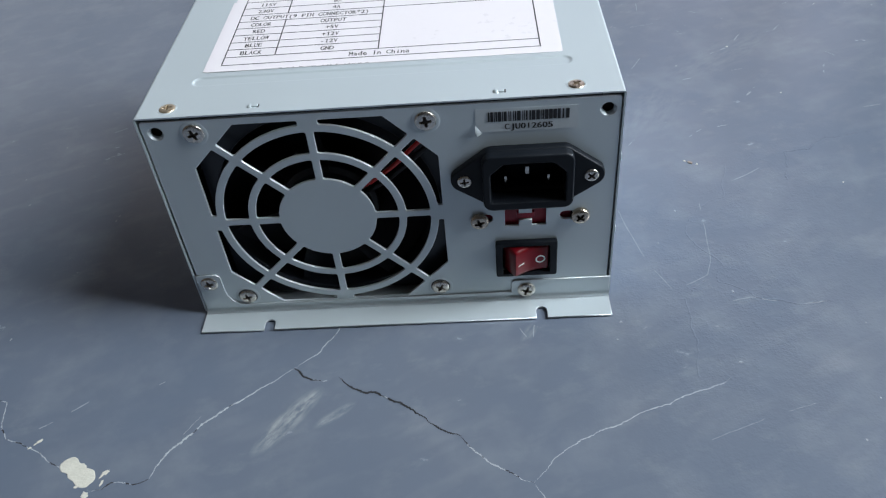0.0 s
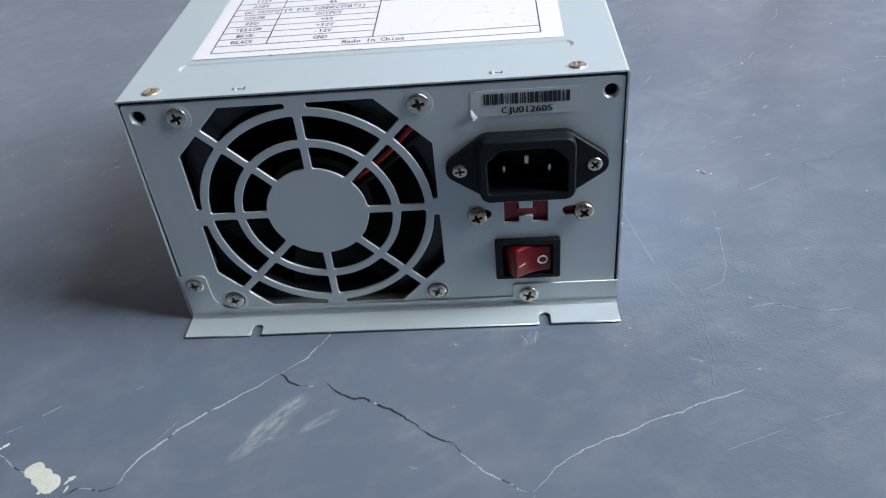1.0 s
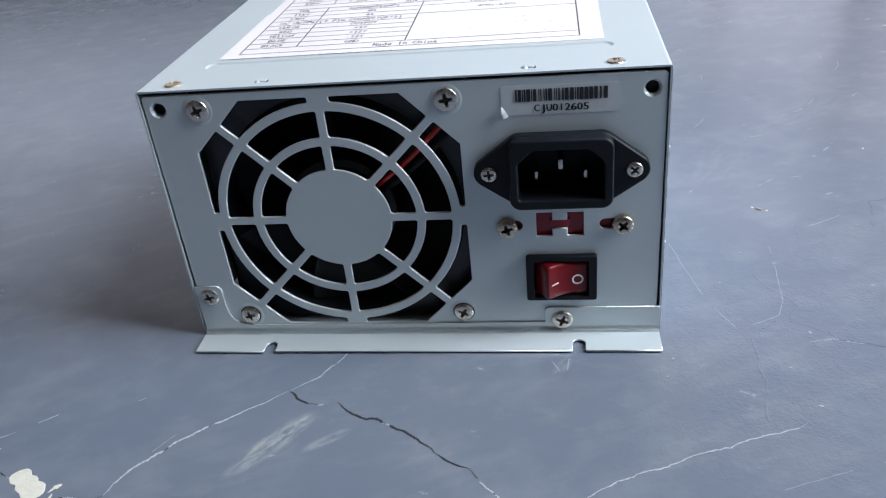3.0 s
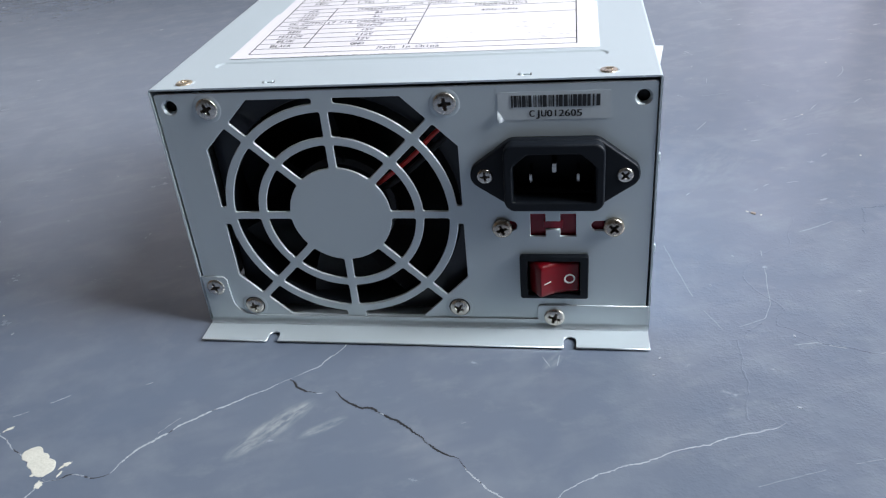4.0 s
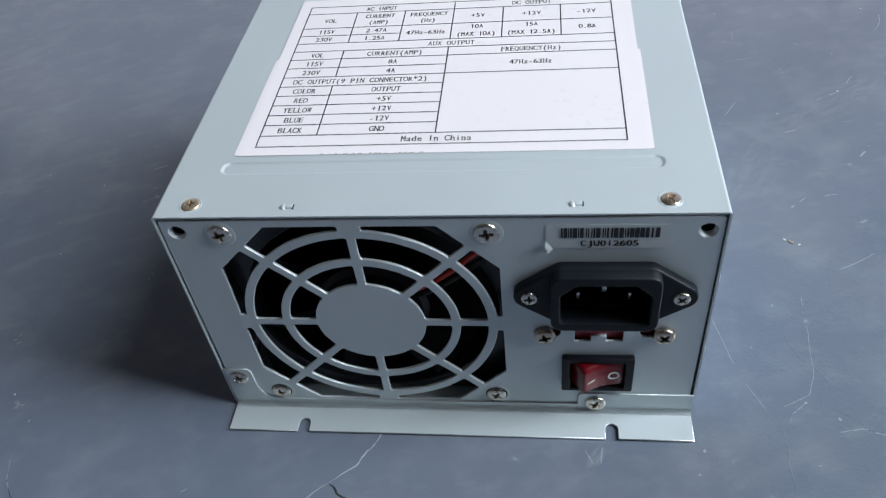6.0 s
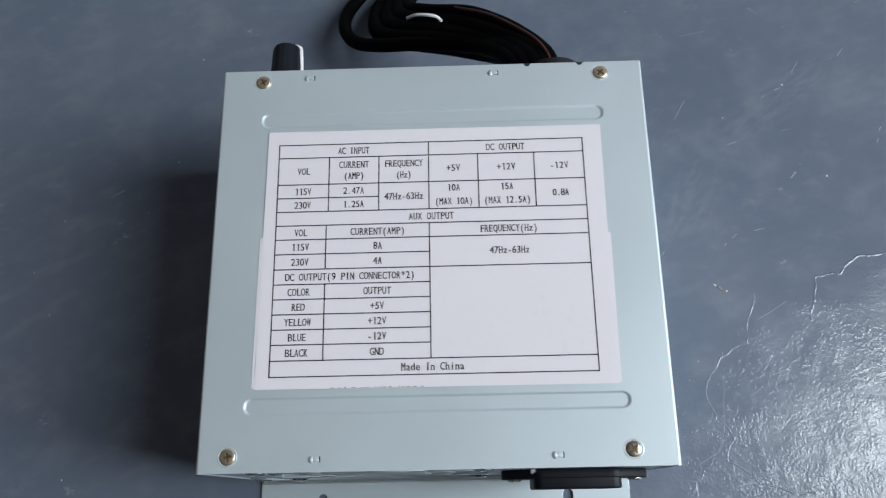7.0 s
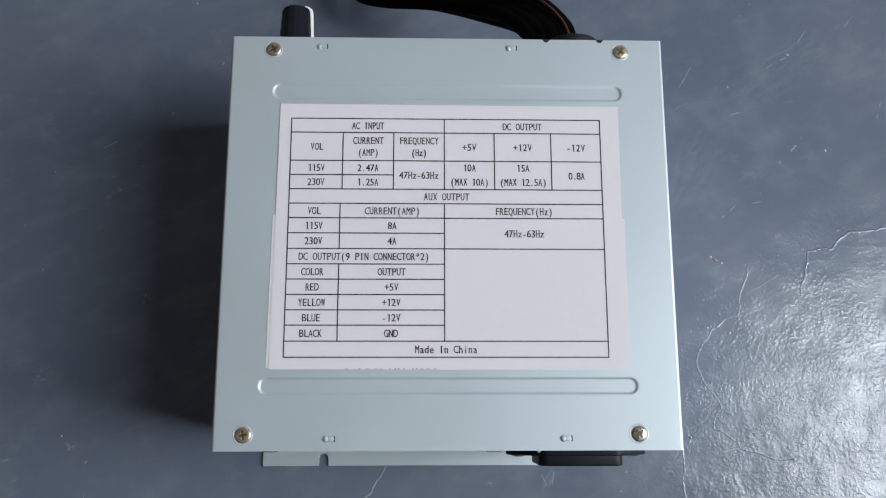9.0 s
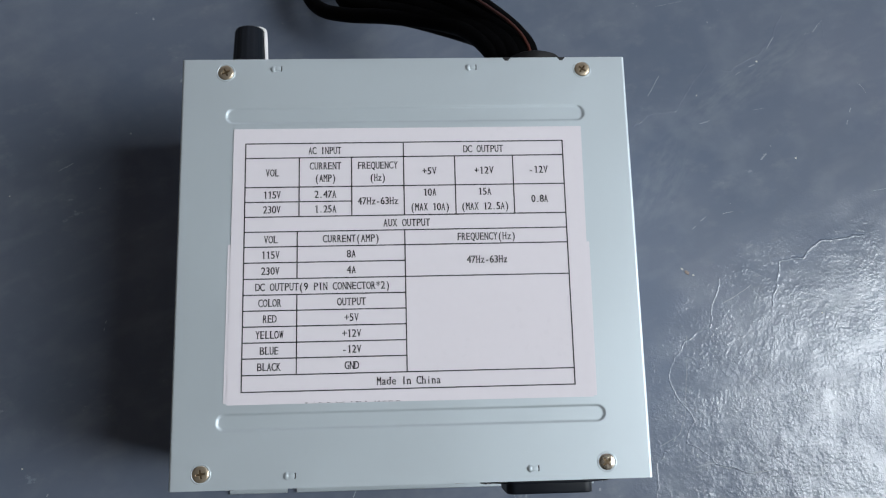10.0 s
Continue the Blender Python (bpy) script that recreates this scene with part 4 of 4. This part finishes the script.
def crack(points, pale, dark, seed, rough=0.09, opened=0.0):
    """A crack that gapes dark here and shows a pale broken edge there; opened: how much of it gapes."""
    line = jagged(points, rough, seed, 5)
    r = random.Random(seed)
    gone, light, deep = 0.0, [], []
    for i, p in enumerate(line):
        gone += (p - line[max(i - 1, 0)]).length
        v = noise.noise((gone * 0.15, seed * 3.1, 0)) + 0.45 * noise.noise((gone * 0.6, seed * 5.3, 1)) + opened
        end = min(1, 3 * i / len(line) + 0.2, 3 * (len(line) - 1 - i) / len(line) + 0.2)
        deep.append(dark * min(max(v / 0.2, 0), 1) * r.uniform(0.75, 1.2) * end)
        light.append(pale * min(max((0.3 - v) / 0.3, 0.0), 1) * r.uniform(0.55, 1.25) * (0.55 + 0.7 * abs(noise.noise((gone * 0.9, seed * 1.3, 2)))) * end)
    if pale:
        part("crack_edge", strip_along(line, light, 0.03, seed), PALE, floor, "", False)
    if dark:
        part("crack", strip_along(line, deep, 0.05, seed + 1), CRACK, floor, "", False)


crack([(-150, -22), (-147, -32), (-142, -38), (-139, -39), (-137, -48), (-136, -50), (-133, -54), (-127, -56), (-119, -60), (-115, -63.5), (-107, -68), (-100, -73), (-97, -75)], 0.45, 0.4, 11, 0.06, -0.02)
crack([(-97, -75), (-93, -74), (-91, -72), (-88, -72), (-83, -73), (-79, -71)], 0.4, 0.5, 12, 0.05, 0.12)
crack([(-97, -75), (-99, -80), (-101, -86), (-110, -105), (-108, -140)], 0.6, 0.5, 13, 0.1, -0.1)
crack([(-79, -71), (-78, -67), (-75, -61), (-72, -58), (-60, -45.5), (-49, -37), (-38.5, -29)], 1.0, 0.3, 14, 0.05, -0.42)
crack([(-38.5, -29), (-30, -22), (-25.5, -14), (-22, -2)], 0.6, 0.3, 19, 0.08, -0.2)
crack([(-38.5, -29), (-36, -31), (-31.5, -34.5), (-28, -35)], 0.4, 0.7, 15, 0.09, 0.6)
crack([(-28, -35), (-25, -34.7), (-22, -33.8)], 0.75, 0.0, 45, 0.06, -0.2)
crack([(-22, -33.8), (-20, -36), (-16.5, -39), (-12, -41), (-9, -40.7), (-4, -43.7), (1, -46.5), (7, -51), (10, -54)], 0.55, 0.75, 46, 0.11, 0.42)
crack([(10, -54), (14, -57), (20, -59.5)], 0.5, 0.6, 50, 0.06, 0.55)
crack([(20, -59.5), (24, -65), (30, -70.5), (42, -77)], 0.7, 0.42, 16, 0.07, 0.0)
crack([(42, -77), (47, -86), (60, -110), (58, -140)], 0.5, 0.3, 17, 0.1, -0.1)
crack([(42, -77), (49, -69), (58, -62.5), (79, -53), (96, -46.5), (107, -43), (110, -40.5)], 0.5, 0.2, 18, 0.06, -0.45)


def ridge(points, width, height, seed, rough=0.08):
    """A raised seam in the paint skin over an old crack."""
    line = jagged(points, rough, seed)
    r = random.Random(seed)
    bm = bmesh.new()
    last = None
    for i, p in enumerate(line):
        way = (line[min(i + 1, len(line) - 1)] - line[max(i - 1, 0)]).normalized()
        side = Vector((-way.y, way.x, 0))
        w, h = width * r.uniform(0.6, 1.3), height * r.uniform(0.3, 1.2)
        row = [bm.verts.new(p + side * w * u + Vector((0, 0, v))) for u, v in ((-1, 0.0), (-0.4, h * 0.8), (0, h), (0.4, h * 0.8), (1, 0.0))]
        if last:
            for k in range(4):
                bm.faces.new((last[k], last[k + 1], row[k + 1], row[k]))
        last = row
    return part("paint_ridge", bm, FLOOR, floor)


def scratch(points, width, seed, broken=0.25):
    return part("scratch", ribbon(jagged(points, 0.02, seed), width, 0.04, seed, broken), FAINT, floor, "", False)


ridge([(205, 93), (196, 92), (185, 91), (179, 87), (176, 83), (165, 82)], 0.6, 0.2, 21)
ridge([(165, 82), (163, 72), (160, 65), (160, 62)], 0.5, 0.15, 27)
ridge([(137, 75), (135, 68), (131, 53), (119, 47), (114, 40), (111, 33)], 0.4, 0.07, 22)
ridge([(111, 33), (112, 28), (119, 17), (121, 13), (118, 9), (117, 4)], 0.45, 0.08, 28)
ridge([(117, 4), (124, 0), (129, -5), (142, -9), (153, -8)], 0.35, 0.075, 23)
crack([(118, 4), (124, 0), (129, -5), (142, -9), (153, -8), (162, -16)], 0.0, 0.13, 48, 0.05, 0.02)
ridge([(112, 5), (107, 1), (105, -3)], 0.45, 0.12, 24)
ridge([(103, -4), (103, -14), (102, -18), (100, -40)], 0.4, 0.08, 29)
ridge([(178, 200), (174, 193), (166, 181), (160, 178), (151, 172), (146, 173)], 0.5, 0.08, 25)
ridge([(140, 176), (138, 173), (129, 161), (124, 153), (119, 152), (110, 151), (103, 145)], 0.45, 0.075, 26)
scratch([(153, 170), (164, 176), (173, 189)], 0.4, 52, 0.2)
scratch([(188, 190), (192, 191), (197, 197)], 0.5, 53, 0.1)
ridge([(188, 190), (192, 191), (197, 197), (199, 180)], 0.5, 0.07, 30)

scratch([(85.5, 53), (87, 46), (91, 25), (94, 13), (99.4, 1.5)], 0.19, 31, 0.05)
scratch([(120.4, 50), (119, 33), (117, 16), (114, 8), (105, 3)], 0.19, 32, 0.1)
scratch([(143, -9), (153, -8)], 0.4, 44, 0.2)
scratch([(128, -5), (135, -7)], 0.35, 45, 0.2)
scratch([(141, 104), (146, 105)], 0.35, 46, 0.1)
scratch([(161, 129), (164, 132)], 0.8, 47, 0.0)
scratch([(111, 160), (117, 170)], 0.4, 48, 0.3)
scratch([(132, 146), (139, 148)], 0.4, 49, 0.2)
scratch([(92, -66.4), (112, -59), (134.6, -52)], 0.16, 40, 0.3)
scratch([(116.4, -6.4), (127, -4.5), (135, -6.3)], 0.3, 41, 0.3)
scratch([(41.7, -14.7), (44, -19.3)], 0.35, 42, 0.1)
scratch([(47.1, -13.5), (46.4, -19.2)], 0.35, 43, 0.1)
scratch([(-72, -55), (-67, -47)], 0.25, 37)
scratch([(-114, -44), (-109, -40)], 0.5, 34, 0.15)
scratch([(-123, -50.5), (-119, -48)], 0.4, 35, 0.2)
scratch([(-86, -34), (-78, -28)], 0.3, 36, 0.7)
scratch([(152, 62), (155, 64)], 0.5, 39)
for i, (x, y, a, s) in enumerate(((130, 100, 40, 9), (160, 130, 30, 7), (205, 150, 70, 10), (240, 120, 15, 12), (100, 95, 50, 5), (190, 40, 100, 6), (215, -30, 20, 14), (150, -60, 25, 16), (-130, 60, 80, 5), (-150, 130, 30, 8))):
    d = Vector((math.cos(radians(a)), math.sin(radians(a))))
    scratch([(x - d.x * s / 2, y - d.y * s / 2), (x + d.x * s / 2, y + d.y * s / 2)], 0.4, 50 + i, 0.45)


rng = random.Random(77)
for i in range(26):  # faint hairline scuffs
    x, y, a, size = rng.uniform(105, 330), rng.uniform(30, 400), radians(rng.choice((30, 35, 75, 120)) + rng.uniform(-25, 25)), rng.uniform(5, 22)
    line = [Vector((x + size * u * math.cos(a) + 0.1 * size * math.sin(3 * u) * math.sin(a), y + size * u * math.sin(a), 0)) for u in (k / 9 for k in range(10))]
    part("scratch", ribbon(line, rng.uniform(0.15, 0.3), 0.04, 100 + i, 0.35), FAINT, floor, "", False)


def flake(name, x, y, rx, ry, turn, mat, seed, height=0.09, text="", waist=0.0, ragged=1.0, lobes=()):
    """A small patch with a ragged outline."""
    r = random.Random(seed)
    bm = bmesh.new()
    ring, inner = [], []
    for k in range(44):
        a = 2 * math.pi * k / 44
        c = Vector((math.cos(a), math.sin(a), seed * 1.7))
        s = 1 + 0.30 * noise.noise(c * 1.1) + 0.22 * noise.noise(c * 2.7) + 0.12 * ragged * noise.noise(c * 7.0) + r.uniform(-0.03, 0.03) * ragged + waist * math.cos(2 * a)
        p = Matrix.Rotation(radians(turn), 2) @ Vector((rx * s * math.cos(a), ry * s * math.sin(a)))
        way = Vector((math.cos(a), math.sin(a)))
        reach = [0.0]
        for u, v, size in lobes:  # an outline of overlapping round bites
            off = Vector((u, v))
            inside = size * size - (off.length_squared - off.dot(way) ** 2)
            if inside > 0:
                reach.append(off.dot(way) + math.sqrt(inside))
        if lobes:
            p = way * max(reach) * (1 + 0.1 * noise.noise(c * 3.0) + 0.05 * noise.noise(c * 9.0))
        ring.append(bm.verts.new((x + p.x, y + p.y, 0.01)))
        inner.append(bm.verts.new((x + p.x * 0.95, y + p.y * 0.95, height)))
    for k in range(44):
        bm.faces.new((ring[k], ring[(k + 1) % 44], inner[(k + 1) % 44], inner[k]))
    bm.faces.new(inner)
    return part(name, bm, mat, floor, text, False)


flake("paint_chip", -103.6, -67.6, 6, 3.6, 0, CHIP, 3, 0.1, "bare pale patch where floor paint has chipped off", lobes=((-3.4, 2.6, 3.1), (0, 0, 3.2), (3.2, -2.4, 3.5), (3.6, -3.6, 2.6)))
flake("paint_chip", -98.2, -76.4, 1.0, 1.5, 0, CHIP, 4, 0.09, "", 0, 4)
flake("paint_chip", -94.0, -68.3, 1.2, 0.8, 40, CHIP, 5, 0.09, "", 0, 5)
flake("paint_chip", -95.0, -69.7, 0.9, 0.3, 50, CHIP, 8, 0.09, "", 0, 5)
flake("paint_chip", -94.2, -72.0, 0.35, 1.2, -10, CHIP, 6, 0.09, "", 0, 5)
flake("paint_chip", -120.6, -55.4, 1.1, 0.6, 35, CHIP, 7, 0.09, "", 0, 5)
flake("paint_chip", -121.8, -56.6, 0.7, 0.3, 45, CHIP, 11, 0.09, "", 0, 5)
flake("paint_chip", -123.2, -58.0, 0.6, 0.35, 30, CHIP, 12, 0.09, "", 0, 5)
flake("paint_chip", -102.2, -73.2, 0.6, 0.5, 30, CHIP, 13, 0.09, "", 0, 5)
flake("grit", 122.6, 77.6, 1.2, 0.7, -45, RUST, 9, 0.4)
flake("paint_chip", 120.6, 79.2, 0.7, 0.35, -50, CHIP, 10)
flake("paint_chip", 125.4, 76.4, 0.5, 0.4, 20, CHIP, 14)
rng = random.Random(5)
for i in range(70):
    x, y = rng.uniform(-190, 260), rng.uniform(-110, 260)
    s = rng.uniform(0.15, 0.42)
    flake("dust_speck", x, y, s * rng.uniform(1, 2), s, rng.uniform(0, 180), (FAINT, CHIP, FAINT, FAINT)[i % 4], 20 + i, 0.1)
